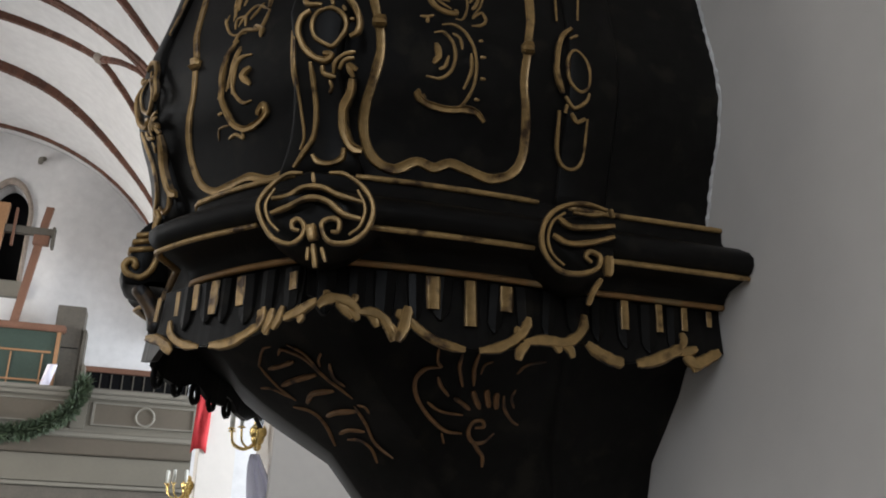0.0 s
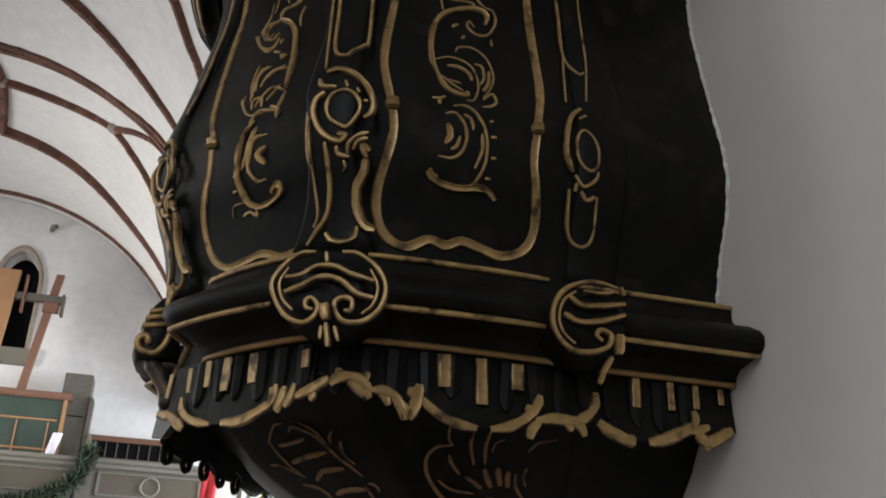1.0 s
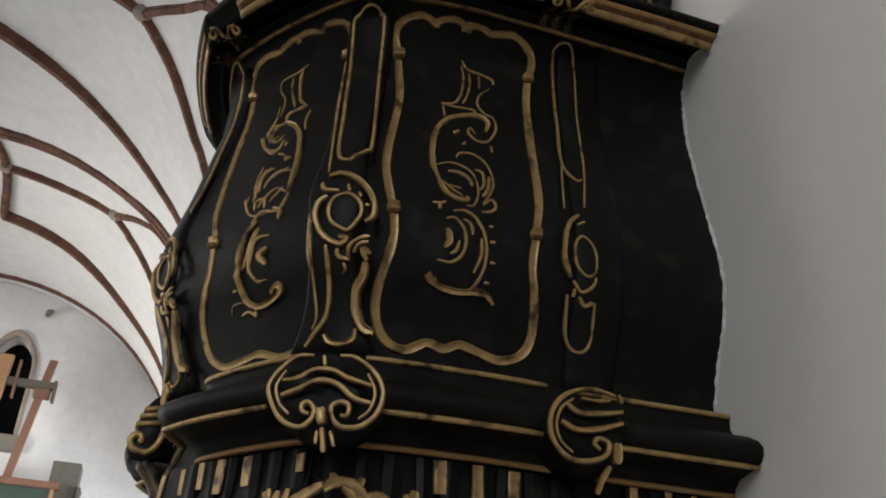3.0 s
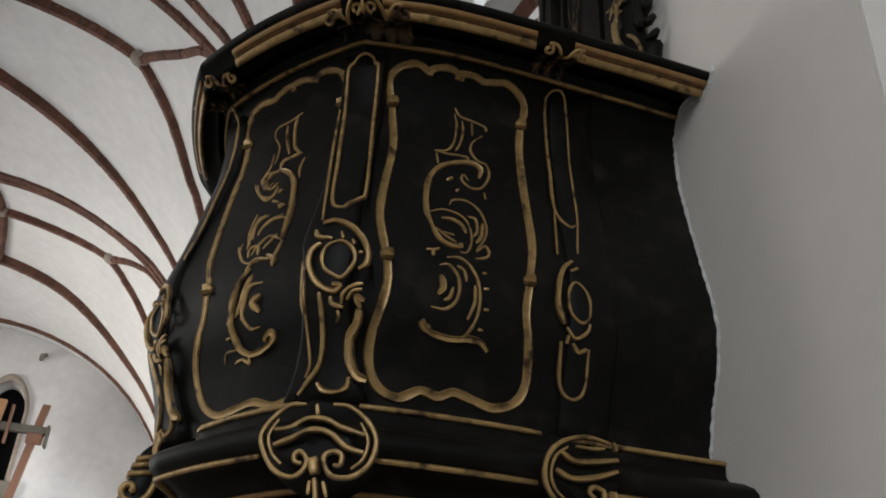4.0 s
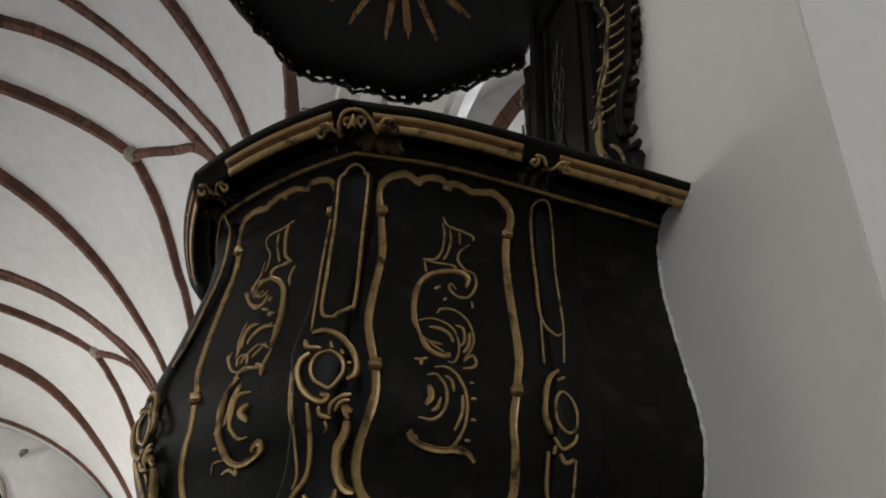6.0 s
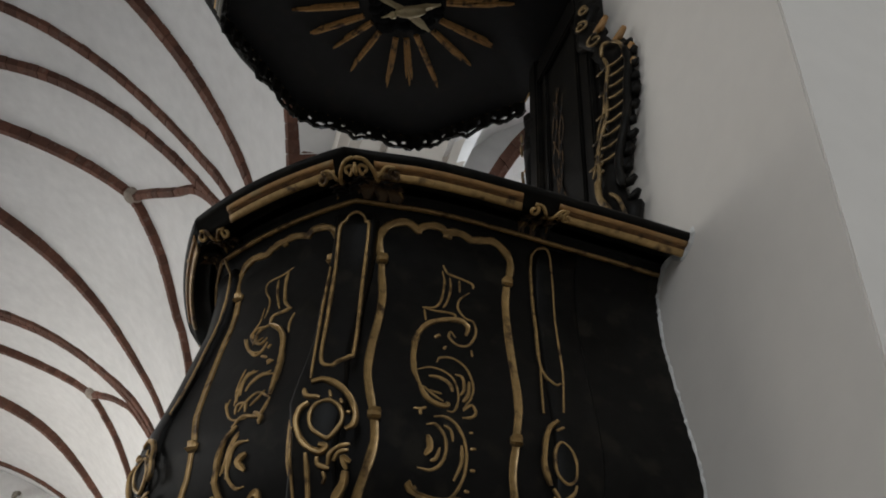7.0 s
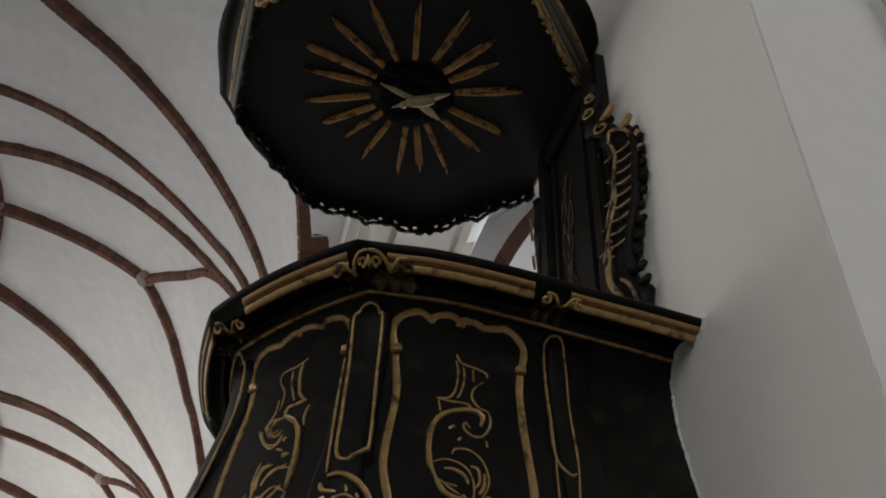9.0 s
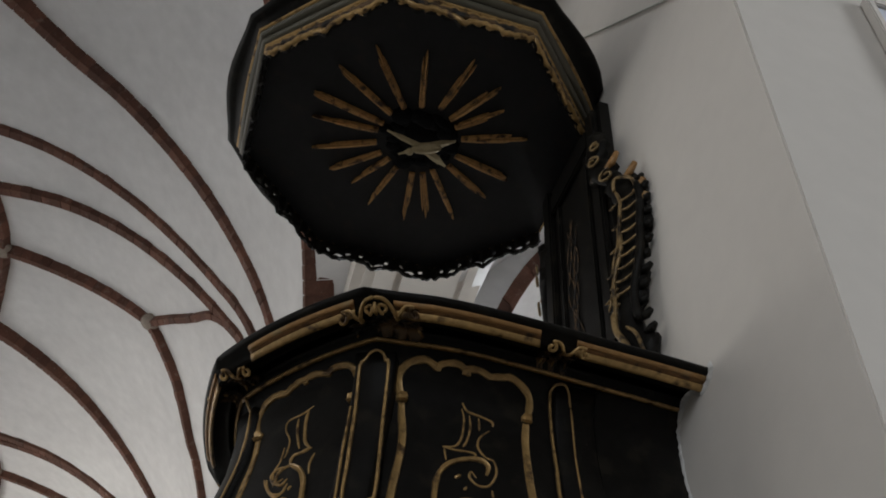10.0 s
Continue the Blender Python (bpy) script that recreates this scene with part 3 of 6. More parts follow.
rings = [bowl_ring(z, scale_at(z)) for z in (1.2, 1.35, 1.5, 1.65, 1.773, 1.81, 1.836, 1.865, 1.893, 1.92, 1.949, 1.97, 1.99)] + [bowl_ring(2.03, 0.90)]
v, f = loft(rings, False)
raw("bowl", v, f, BLACK, pulpit, "black tapering underside with thin gold strokes", True)
rings = [bowl_ring(z, s) for z, s in ((0.98, 0.05), (1.04, 0.16), (1.10, 0.20), (1.15, 0.27), (1.2, 0.255))]
v, f = loft(rings, False)
raw("pendant", v, f, BLACK, pulpit, "black moulded pendant under the bowl", True)

# base moulding
prof = [(2.03, -0.06), (2.072, 0.0), (2.074, 0.022), (2.080, 0.030), (2.09, 0.036), (2.10, 0.048), (2.104, 0.075), (2.108, 0.100), (2.114, 0.118), (2.124, 0.127), (2.138, 0.128), (2.152, 0.116), (2.163, 0.096), (2.168, 0.088), (2.174, 0.062), (2.184, 0.045), (2.195, 0.036), (2.216, 0.036), (2.222, 0.034), (2.228, -0.006)]
v, f = loft([ring_at(z, d, 0.014, 0.004, 0.13, BASE_FAR) for z, d in prof], False)
raw("base_moulding", v, f, BLACK, pulpit, "black rounded base moulding", True)

# parapet
zs = [2.228, 2.25, 2.28, 2.31, 2.34, 2.37, 2.40, 2.44, 2.48, 2.52, 2.56, 2.60, 2.64, 2.70, 2.76, 2.81, 2.86, 2.93, 2.97, 3.0, 3.02, 3.035, 3.046]
v, f = loft([ring_at(z, float(np.interp(z, OUT_Z, OUT_D))) for z in zs], False)
raw("parapet", v, f, BLACK, pulpit, "black swelling parapet with flat panels", True)

# cornice: its plan at d metres out, drawn in at the far corner and bowed on every side
CORNICE_AT = [Vector((WALL_X - 0.002, FACE_Y)), CORNER_M, CORNER_L, CORNER_L2, CORNER_M2, Vector((WALL_X - 0.002, CORNER_M2.y))]
CORNICE_REACH = [Vector(p) / 0.14 for p in ((0, -0.14), (-0.062, -0.128), (-0.078, -0.112), (-0.098, -0.020), (-0.050, 0.130), (0, 0.14))]
CORNICE_BOW = (0.025, 0.020, 0.020, 0.015, 0.01)


def cornice_point(side, s, d, z):
    """A point of the cornice on one side, s from 0 to 1 along it, d metres out from the rail."""
    a, b = CORNICE_AT[side], CORNICE_AT[side + 1]
    t = (b - a).normalized()
    nn = Vector((t.y, -t.x))
    if nn.dot((a + b) / 2 - Vector((WALL_X, MID_Y))) < 0:
        nn.negate()
    swell = float(np.interp(s, (0, 0.16, 0.36, 0.45, 0.55, 0.64, 0.73, 0.81, 0.90, 1), (0, 0.33, 0.6, 0.8, 0.9, 1, 1, 0.85, 0.4, 0))) if side == 0 else math.sin(math.pi * s) ** 0.8
    p = a.lerp(b, s) + CORNICE_REACH[side].lerp(CORNICE_REACH[side + 1], s) * d + nn * CORNICE_BOW[side] * swell * (1 + 0.5 * max(0, d))
    return Vector((min(p.x, WALL_X - 0.002), p.y, z)) - PORIGIN


def cornice_ring(d, z, sides=range(5), s0=0.0, s1=1.0):
    return [cornice_point(i, s0 + (s1 - s0) * k / 20, d, z) for i in sides for k in range(21)]


CORNICE = [(-0.008, 3.044), (0.006, 3.046), (0.010, 3.060), (0.018, 3.066), (0.040, 3.066), (0.062, 3.060), (0.084, 3.046), (0.096, 3.032), (0.103, 3.029), (0.112, 3.034), (0.118, 3.040), (0.124, 3.041), (0.130, 3.046), (0.136, 3.047), (0.143, 3.050), (0.147, 3.056), (0.146, 3.062), (0.136, 3.066), (-0.03, 3.066), (-0.05, 3.05), (-0.06, 2.3)]
v, f = loft([cornice_ring(d, z) for d, z in CORNICE], False)
raw("cornice", v, f, BLACK, pulpit, "black projecting cornice with bowed edges", True)


def cornice_strip(name, prof, mat, side, s0, s1):
    """A raised strip along a stretch of one side of the cornice."""
    rings = [[cornice_point(side, s0 + (s1 - s0) * k / 24, d, z) for d, z in prof] for k in range(25)]
    v, f = loft(rings, True, True)
    return raw(name, v, f, mat, pulpit, "", True)


for side, s0, s1 in ((0, 0.0, 0.400), (0, 0.508, 0.922), (1, 0.06, 0.745), (2, 0.06, 0.86), (3, 0.1, 0.85)):
    cornice_strip("gold_cornice_strip", ((0.094, 3.036), (0.097, 3.027), (0.102, 3.0245), (0.108, 3.0275), (0.114, 3.034), (0.114, 3.042)), GOLD, side, s0, s1)
    cornice_strip("red_cornice_strip", ((0.112, 3.040), (0.113, 3.035), (0.118, 3.0385), (0.123, 3.0395), (0.124, 3.044)), WORNRED, side, s0, s1)
    cornice_strip("gold_cornice_strip", ((0.121, 3.045), (0.122, 3.0385), (0.126, 3.0385), (0.130, 3.041), (0.133, 3.045), (0.133, 3.050)), REDGOLD, side, s0, s1)
for side in range(4):
    cornice_strip("gold_rail", ((-0.004, 3.048), (0.004, 3.049), (0.008, 3.045), (0.007, 3.0415), (0.003, 3.040), (-0.004, 3.040)), GOLD, side, 0.0, 1.0)
v, f = loft([bowl_ring(2.3, 0.02), bowl_ring(2.3, 0.95)], False)
raw("pulpit_floor", v, f, BLACK, pulpit)


def gilt_line(name, z, d, half, mat, bow=BOW, cut=0.004, gaps=(), lift=0.004, tilt=0.0, cut_l=None):
    """A raised gold moulding round the faces at one height, broken where the carvings sit."""
    pts = outline(d, bow, cut, 24, cut_l, BASE_FAR)
    runs, run = [], []
    for p in pts:
        hide = any((p - Vector(g[:2])).length < g[2] for g in gaps)
        if hide:
            if len(run) > 2:
                runs.append(run)
            run = []
        elif not run or (p - run[-1]).length > 1e-5:
            run.append(p)
    if len(run) > 2:
        runs.append(run)
    mid = Vector((WALL_X, MID_Y))
    for run in runs:
        rings = []
        for i, p in enumerate(run):
            end = min(1.0, 0.75 + 0.15 * min(i, len(run) - 1 - i)) if gaps else 1.0
            t = (run[min(i + 1, len(run) - 1)] - run[max(i - 1, 0)]).normalized()
            nn = Vector((t.y, -t.x))
            if nn.dot(p - mid) < 0:
                nn.negate()
            c, s = math.cos(radians(tilt)), math.sin(radians(tilt))
            rings.append([Vector((p.x + nn.x * (a * c + b * s), p.y + nn.y * (a * c + b * s), z + b * c - a * s)) - PORIGIN for a, b in ((-0.004, -half * end), (lift * 0.7, -half * 0.8 * end), (lift * end, 0), (lift * 0.7, half * 0.8 * end), (-0.004, half * end))])
        v, f = loft(rings, True, True)
        raw(name, v, f, mat, pulpit, "", True)


P_M, P_L, P_R = (CORNER_M.x, CORNER_M.y), (CORNER_L.x, CORNER_L.y), (CORNER_RX, FACE_Y)
P_L2, P_M2 = (CORNER_L2.x, CORNER_L2.y), (CORNER_M2.x, CORNER_M2.y)
n_l = (NOR["L"] + NOR_L2).normalized()
S_M, S_L, S_R = CORNER_M + NOR["M"] * 0.13 + TAN["M"] * 0.03, CORNER_L + n_l * 0.03, Vector((0.60, FACE_Y - 0.10))
gaps = [(*S_M, 0.11), (*S_R, 0.06), (*S_L, 0.06)]
gilt_line("gold_base_line", 2.219, 0.036, 0.0055, GOLD, 0.014, 0.004, gaps, 0.006, 0, 0.13)
gaps = [(*S_M, 0.085), (*S_R, 0.055), (*S_L, 0.06)]
gilt_line("gold_base_line", 2.108, 0.108, 0.005, GOLD, 0.014, 0.004, gaps, 0.009, 35, 0.13)
gilt_line("gold_base_line", 2.077, 0.026, 0.0055, REDGOLD, 0.014, 0.004, (), 0.006, 0, 0.13)


def plaque(name, face, u0, u1, z0, z1, off, waist=None, flat=None, label=""):
    """A raised strip of the parapet that follows its swelling; waist gives half widths by height."""
    n = 26
    front, back = [], []
    mid = (u0 + u1) / 2
    rings = []
    for i in range(n + 1):
        z = z0 + (z1 - z0) * i / n
        half = (u1 - u0) / 2 if waist is None else float(np.interp(z, waist[0], waist[1]))
        rings.append([on_face(face, mid - half, z, off - 0.05, flat), on_face(face, mid - half, z, off - 0.004, flat), on_face(face, mid - half + 0.005, z, off, flat), on_face(face, mid, z, off + 0.002, flat), on_face(face, mid + half - 0.005, z, off, flat), on_face(face, mid + half, z, off - 0.004, flat), on_face(face, mid + half, z, off - 0.05, flat)])
    v, f = loft(rings, True, True)
    return raw(name, v, f, BLACK, pulpit, label, True)


plaque("pilaster", "M", -0.055, 0.055, 2.228, 3.010, 0.017, ([2.228, 2.30, 2.42, 2.50, 2.58, 2.66, 2.75, 3.04], [0.072, 0.048, 0.036, 0.050, 0.040, 0.036, 0.041, 0.045]), label="black corner pilaster with gold frame")
plaque("pilaster", "N", -0.055, 0.055, 2.228, 3.010, 0.017, ([2.228, 2.30, 2.42, 2.50, 2.58, 2.66, 2.75, 3.04], [0.072, 0.048, 0.036, 0.050, 0.040, 0.036, 0.041, 0.045]), label="black corner pilaster with gold frame")
plaque("pilaster", "R", 0.625, 0.725, 2.228, 3.034, 0.008, label="black flat pilaster with gold frame")

stroke, done = carve("R", 0.001, tall=0.34, ragged=0.03, keep=0.85, fat=1.16)
stroke(0.0161, 0.276, 2.913, 0.266, 2.959, 0.270, 2.991, 0.286, 3.010, 0.318, 3.020, 0.347, 3.010, 0.350, 3.011)
stroke(0.0150, 0.345, 3.011, 0.365, 3.021, 0.392, 3.024, 0.414, 3.015)
stroke(0.0170, 0.404, 3.013, 0.424, 3.013)
stroke(0.0150, 0.412, 3.019, 0.442, 3.021, 0.471, 3.013)
stroke(0.0161, 0.468, 3.014, 0.496, 3.019, 0.516, 3.022, 0.540, 3.015, 0.563, 2.998, 0.566, 2.967, 0.558, 2.928)
stroke(0.0161, 0.558, 2.928, 0.553, 2.87, 0.552, 2.768, 0.556, 2.657, 0.555, 2.58, 0.544, 2.497)
stroke(0.0161, 0.544, 2.497, 0.54, 2.43, 0.554, 2.355, 0.553, 2.308, 0.535, 2.279, 0.499, 2.266, 0.461, 2.273, 0.424, 2.281, 0.396, 2.27, 0.365, 2.276, 0.328, 2.259, 0.292, 2.272, 0.272, 2.306, 0.267, 2.351, 0.278, 2.417, 0.281, 2.453, 0.275, 2.497)
stroke(0.0149, 0.275, 2.497, 0.26, 2.58, 0.264, 2.657, 0.282, 2.79, 0.276, 2.913)
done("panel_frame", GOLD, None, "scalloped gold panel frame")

stroke, done = carve("L", 0.001, tall=0.36, ragged=0.03, keep=0.85, fat=1.16)
stroke(0.0149, 0.064, 2.915, 0.058, 2.960, 0.072, 3.002, 0.093, 3.015, 0.124, 3.017, 0.141, 3.009)
stroke(0.0140, 0.138, 3.010, 0.170, 3.019, 0.203, 3.020)
stroke(0.0150, 0.198, 3.015, 0.212, 3.014)
stroke(0.0140, 0.200, 3.018, 0.222, 3.019, 0.246, 3.014)
stroke(0.0149, 0.243, 3.017, 0.264, 3.010, 0.286, 3.013, 0.313, 3.014, 0.348, 3.003, 0.361, 2.969, 0.344, 2.922)
stroke(0.0150, 0.344, 2.926, 0.331, 2.832, 0.328, 2.771, 0.319, 2.687, 0.296, 2.58, 0.264, 2.486)
stroke(0.0138, 0.266, 2.486, 0.275, 2.421, 0.308, 2.349, 0.297, 2.287, 0.259, 2.257, 0.206, 2.259, 0.164, 2.263, 0.119, 2.25, 0.074, 2.257, 0.036, 2.282)
stroke(0.0057, 0.059, 2.912, 0.027, 2.735, 0.011, 2.621)
done("panel_frame", GOLD, None, "scalloped gold panel frame")

for u, z in ((0.064, 2.917), (0.344, 2.922), (0.266, 2.486)):
    stroke, done = carve("L", 0.002, tall=0.7)
    stroke(0.022, u - 0.013, z, u + 0.013, z + 0.002)
    done("frame_knob")
for u, z in ((0.276, 2.913), (0.558, 2.928), (0.544, 2.497), (0.275, 2.497)):
    stroke, done = carve("R", 0.002, tall=0.7)
    stroke(0.024, u - 0.012, z, u + 0.012, z + 0.001)
    done("frame_knob")


stroke, done = carve("R", 0.002, tall=0.55, ragged=0.10, keep=0.55, fat=1.22)
stroke(0.0054, 0.41, 2.934, 0.422, 2.913, 0.453, 2.906, 0.476, 2.899, 0.479, 2.887)
stroke(0.0046, 0.409, 2.917, 0.414, 2.886, 0.409, 2.841, 0.394, 2.808, 0.366, 2.8)
stroke(0.0046, 0.426, 2.903, 0.428, 2.869, 0.419, 2.83, 0.41, 2.81)
stroke(0.0046, 0.447, 2.901, 0.448, 2.867)
stroke(0.0054, 0.366, 2.8, 0.39, 2.796, 0.414, 2.798, 0.434, 2.797, 0.436, 2.787)
stroke(0.005, 0.47, 2.873, 0.448, 2.847, 0.443, 2.817, 0.458, 2.793, 0.476, 2.787, 0.479, 2.755, 0.462, 2.718, 0.438, 2.711, 0.421, 2.728, 0.425, 2.745, 0.435, 2.731)
stroke(0.01, 0.457, 2.743, 0.462, 2.767, 0.445, 2.781, 0.413, 2.774, 0.377, 2.753, 0.355, 2.716, 0.347, 2.666, 0.348, 2.62, 0.356, 2.591)
stroke(0.0038, 0.37, 2.796, 0.373, 2.763)
stroke(0.0042, 0.353, 2.624, 0.381, 2.636, 0.411, 2.63, 0.428, 2.61, 0.433, 2.571, 0.424, 2.537, 0.41, 2.534)
stroke(0.0084, 0.356, 2.591, 0.367, 2.56, 0.388, 2.545, 0.41, 2.545, 0.41, 2.554)
stroke(0.0069, 0.376, 2.612, 0.398, 2.612, 0.416, 2.601, 0.422, 2.583)
stroke(0.0046, 0.393, 2.652, 0.401, 2.667, 0.428, 2.671, 0.453, 2.652, 0.464, 2.614, 0.459, 2.578, 0.441, 2.545)
stroke(0.0054, 0.429, 2.63, 0.444, 2.624, 0.445, 2.594, 0.437, 2.577)
stroke(0.0069, 0.457, 2.617, 0.452, 2.581, 0.441, 2.561)
stroke(0.0054, 0.441, 2.541, 0.458, 2.558, 0.466, 2.543, 0.457, 2.53, 0.439, 2.525)
stroke(0.0046, 0.364, 2.584, 0.385, 2.564, 0.403, 2.554)
stroke(0.0046, 0.371, 2.575, 0.4, 2.572)
stroke(0.0054, 0.346, 2.527, 0.36, 2.528, 0.371, 2.534)
stroke(0.0061, 0.36, 2.528, 0.359, 2.515)
stroke(0.0057, 0.385, 2.516, 0.406, 2.52, 0.427, 2.508, 0.443, 2.478, 0.45, 2.444, 0.447, 2.409, 0.434, 2.379, 0.421, 2.371)
stroke(0.0054, 0.404, 2.501, 0.417, 2.493, 0.422, 2.471)
stroke(0.0057, 0.371, 2.496, 0.388, 2.5, 0.404, 2.482, 0.411, 2.455, 0.405, 2.429, 0.387, 2.413, 0.362, 2.414)
stroke(0.01, 0.375, 2.475, 0.381, 2.453, 0.373, 2.438)
stroke(0.0061, 0.399, 2.456, 0.394, 2.436, 0.384, 2.429)
stroke(0.0061, 0.439, 2.467, 0.441, 2.436, 0.43, 2.401)
stroke(0.0107, 0.365, 2.382, 0.357, 2.377, 0.349, 2.386, 0.355, 2.377, 0.374, 2.369, 0.408, 2.366, 0.442, 2.371, 0.46, 2.368, 0.475, 2.356)
stroke(0.0046, 0.452, 2.495, 0.46, 2.497)
stroke(0.0054, 0.455, 2.463, 0.466, 2.465)
stroke(0.0054, 0.458, 2.425, 0.468, 2.426)
stroke(0.0054, 0.451, 2.388, 0.461, 2.388)
stroke(0.0069, 0.39, 2.719, 0.402, 2.73)
stroke(0.0054, 0.408, 2.692, 0.414, 2.702)
stroke(0.0046, 0.467, 2.706, 0.468, 2.688)
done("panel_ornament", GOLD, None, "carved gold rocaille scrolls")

stroke, done = carve("L", 0.002, tall=0.7, ragged=0.10, keep=0.55, fat=1.22)
stroke(0.004, 0.175, 2.941, 0.205, 2.93, 0.246, 2.927, 0.248, 2.902, 0.227, 2.868, 0.218, 2.828, 0.22, 2.811)
stroke(0.0064, 0.188, 2.934, 0.187, 2.894, 0.173, 2.842, 0.144, 2.808)
stroke(0.0052, 0.215, 2.921, 0.206, 2.874, 0.182, 2.823)
stroke(0.0072, 0.142, 2.81, 0.162, 2.804, 0.188, 2.802, 0.191, 2.78)
stroke(0.0048, 0.127, 2.789, 0.129, 2.759, 0.121, 2.73)
stroke(0.0103, 0.191, 2.78, 0.153, 2.752, 0.126, 2.713, 0.11, 2.663, 0.099, 2.607, 0.095, 2.555)
stroke(0.0064, 0.191, 2.78, 0.214, 2.767, 0.213, 2.739, 0.19, 2.723, 0.18, 2.738)
stroke(0.0036, 0.235, 2.848, 0.228, 2.803, 0.235, 2.777, 0.218, 2.73)
stroke(0.0052, 0.248, 2.76, 0.226, 2.722, 0.193, 2.692, 0.176, 2.701, 0.173, 2.722)
stroke(0.0064, 0.093, 2.55, 0.106, 2.513, 0.147, 2.521, 0.17, 2.502)
stroke(0.0048, 0.093, 2.55, 0.13, 2.572, 0.153, 2.555, 0.167, 2.537)
stroke(0.0044, 0.161, 2.641, 0.187, 2.63, 0.185, 2.582, 0.182, 2.565)
stroke(0.0052, 0.11, 2.616, 0.146, 2.619, 0.172, 2.597)
stroke(0.004, 0.19, 2.647, 0.194, 2.611, 0.184, 2.556)
stroke(0.0088, 0.123, 2.523, 0.1, 2.507, 0.1, 2.492)
stroke(0.0103, 0.155, 2.502, 0.173, 2.481, 0.189, 2.447, 0.192, 2.414, 0.192, 2.389, 0.181, 2.358, 0.156, 2.343, 0.122, 2.347, 0.101, 2.358, 0.102, 2.37, 0.117, 2.365, 0.122, 2.358)
stroke(0.0048, 0.144, 2.481, 0.166, 2.449, 0.185, 2.412)
stroke(0.006, 0.119, 2.463, 0.148, 2.463, 0.166, 2.437, 0.165, 2.407, 0.149, 2.384, 0.128, 2.383)
stroke(0.0111, 0.123, 2.441, 0.139, 2.427, 0.124, 2.409)
stroke(0.004, 0.227, 2.338, 0.219, 2.356, 0.191, 2.357)
stroke(0.0064, 0.201, 2.336, 0.181, 2.339, 0.165, 2.33, 0.166, 2.342)
stroke(0.0044, 0.205, 2.579, 0.201, 2.553, 0.177, 2.522, 0.14, 2.515)
stroke(0.0056, 0.186, 2.478, 0.178, 2.472)
stroke(0.0048, 0.202, 2.439, 0.194, 2.437)
stroke(0.0048, 0.207, 2.405, 0.197, 2.403)
stroke(0.0056, 0.213, 2.378, 0.203, 2.379)
stroke(0.0064, 0.163, 2.701, 0.158, 2.71)
stroke(0.0064, 0.144, 2.65, 0.13, 2.658)
stroke(0.0056, 0.174, 2.684, 0.153, 2.673)
stroke(0.0040, 0.204, 2.659, 0.202, 2.616, 0.193, 2.581)
stroke(0.0048, 0.174, 2.647, 0.189, 2.626, 0.180, 2.581)
stroke(0.0052, 0.141, 2.629, 0.163, 2.611, 0.170, 2.588)
stroke(0.0044, 0.123, 2.628, 0.151, 2.617, 0.167, 2.602)
stroke(0.0056, 0.174, 2.534, 0.173, 2.554, 0.152, 2.552, 0.148, 2.532)
stroke(0.0052, 0.139, 2.543, 0.120, 2.560, 0.114, 2.573)
stroke(0.0044, 0.213, 2.573, 0.193, 2.537, 0.177, 2.521)
stroke(0.0060, 0.194, 2.743, 0.212, 2.734, 0.235, 2.761, 0.226, 2.779, 0.190, 2.775)
stroke(0.0048, 0.249, 2.758, 0.218, 2.714, 0.182, 2.699, 0.175, 2.724)
stroke(0.0040, 0.258, 2.765, 0.238, 2.734, 0.215, 2.707)
stroke(0.0056, 0.149, 2.659, 0.138, 2.663)
stroke(0.0048, 0.146, 2.487, 0.166, 2.457, 0.179, 2.416)
stroke(0.0044, 0.121, 2.465, 0.152, 2.458, 0.164, 2.423, 0.171, 2.403)
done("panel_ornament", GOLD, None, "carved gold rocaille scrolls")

def cartouche(face):
    stroke, done = carve(face, 0.023, tall=0.6, ragged=0.06, keep=0.7, fat=1.1)
    stroke(0.0069, 0.01, 2.499, 0.027, 2.5, 0.046, 2.483, 0.051, 2.461, 0.043, 2.445, 0.029, 2.43, 0.016, 2.434, -0.002, 2.447, -0.008, 2.468, -0.002, 2.49, 0.01, 2.499)
    stroke(0.01, -0.016, 2.542, 0.007, 2.546, 0.036, 2.533, 0.06, 2.506, 0.073, 2.477, 0.072, 2.453, 0.058, 2.444)
    stroke(0.01, -0.013, 2.497, -0.026, 2.483, -0.031, 2.459, -0.021, 2.431, -0.003, 2.413, 0.017, 2.406, 0.027, 2.415, 0.013, 2.419)
    stroke(0.0084, -0.026, 2.527, -0.019, 2.512, 0.006, 2.508)
    stroke(0.0069, 0.068, 2.417, 0.05, 2.414, 0.034, 2.402, 0.03, 2.384)
    stroke(0.0069, 0.066, 2.407, 0.05, 2.404, 0.04, 2.39)
    stroke(0.0092, 0.07, 2.388, 0.057, 2.395, 0.063, 2.377)
    stroke(0.0077, 0.011, 2.397, 0.014, 2.385, 0.033, 2.379)
    stroke(0.0054, 0.022, 2.375, 0.025, 2.365, 0.021, 2.356)
    stroke(0.0084, -0.009, 2.404, -0.005, 2.369, -0.003, 2.325, -0.009, 2.289, -0.028, 2.263, -0.043, 2.242)
    stroke(0.0146, 0.061, 2.375, 0.057, 2.355, 0.044, 2.332, 0.044, 2.299, 0.056, 2.272, 0.074, 2.263)
    stroke(0.0092, -0.011, 2.262, -0.001, 2.25, 0.021, 2.246, 0.04, 2.255, 0.043, 2.27)
    stroke(0.0054, 0.021, 2.522, 0.026, 2.507)
    stroke(0.0054, 0.043, 2.503, 0.048, 2.493)
    stroke(0.0054, 0.057, 2.475, 0.065, 2.473)
    done("cartouche", GOLD, None, "carved gold cartouche with a round shield")


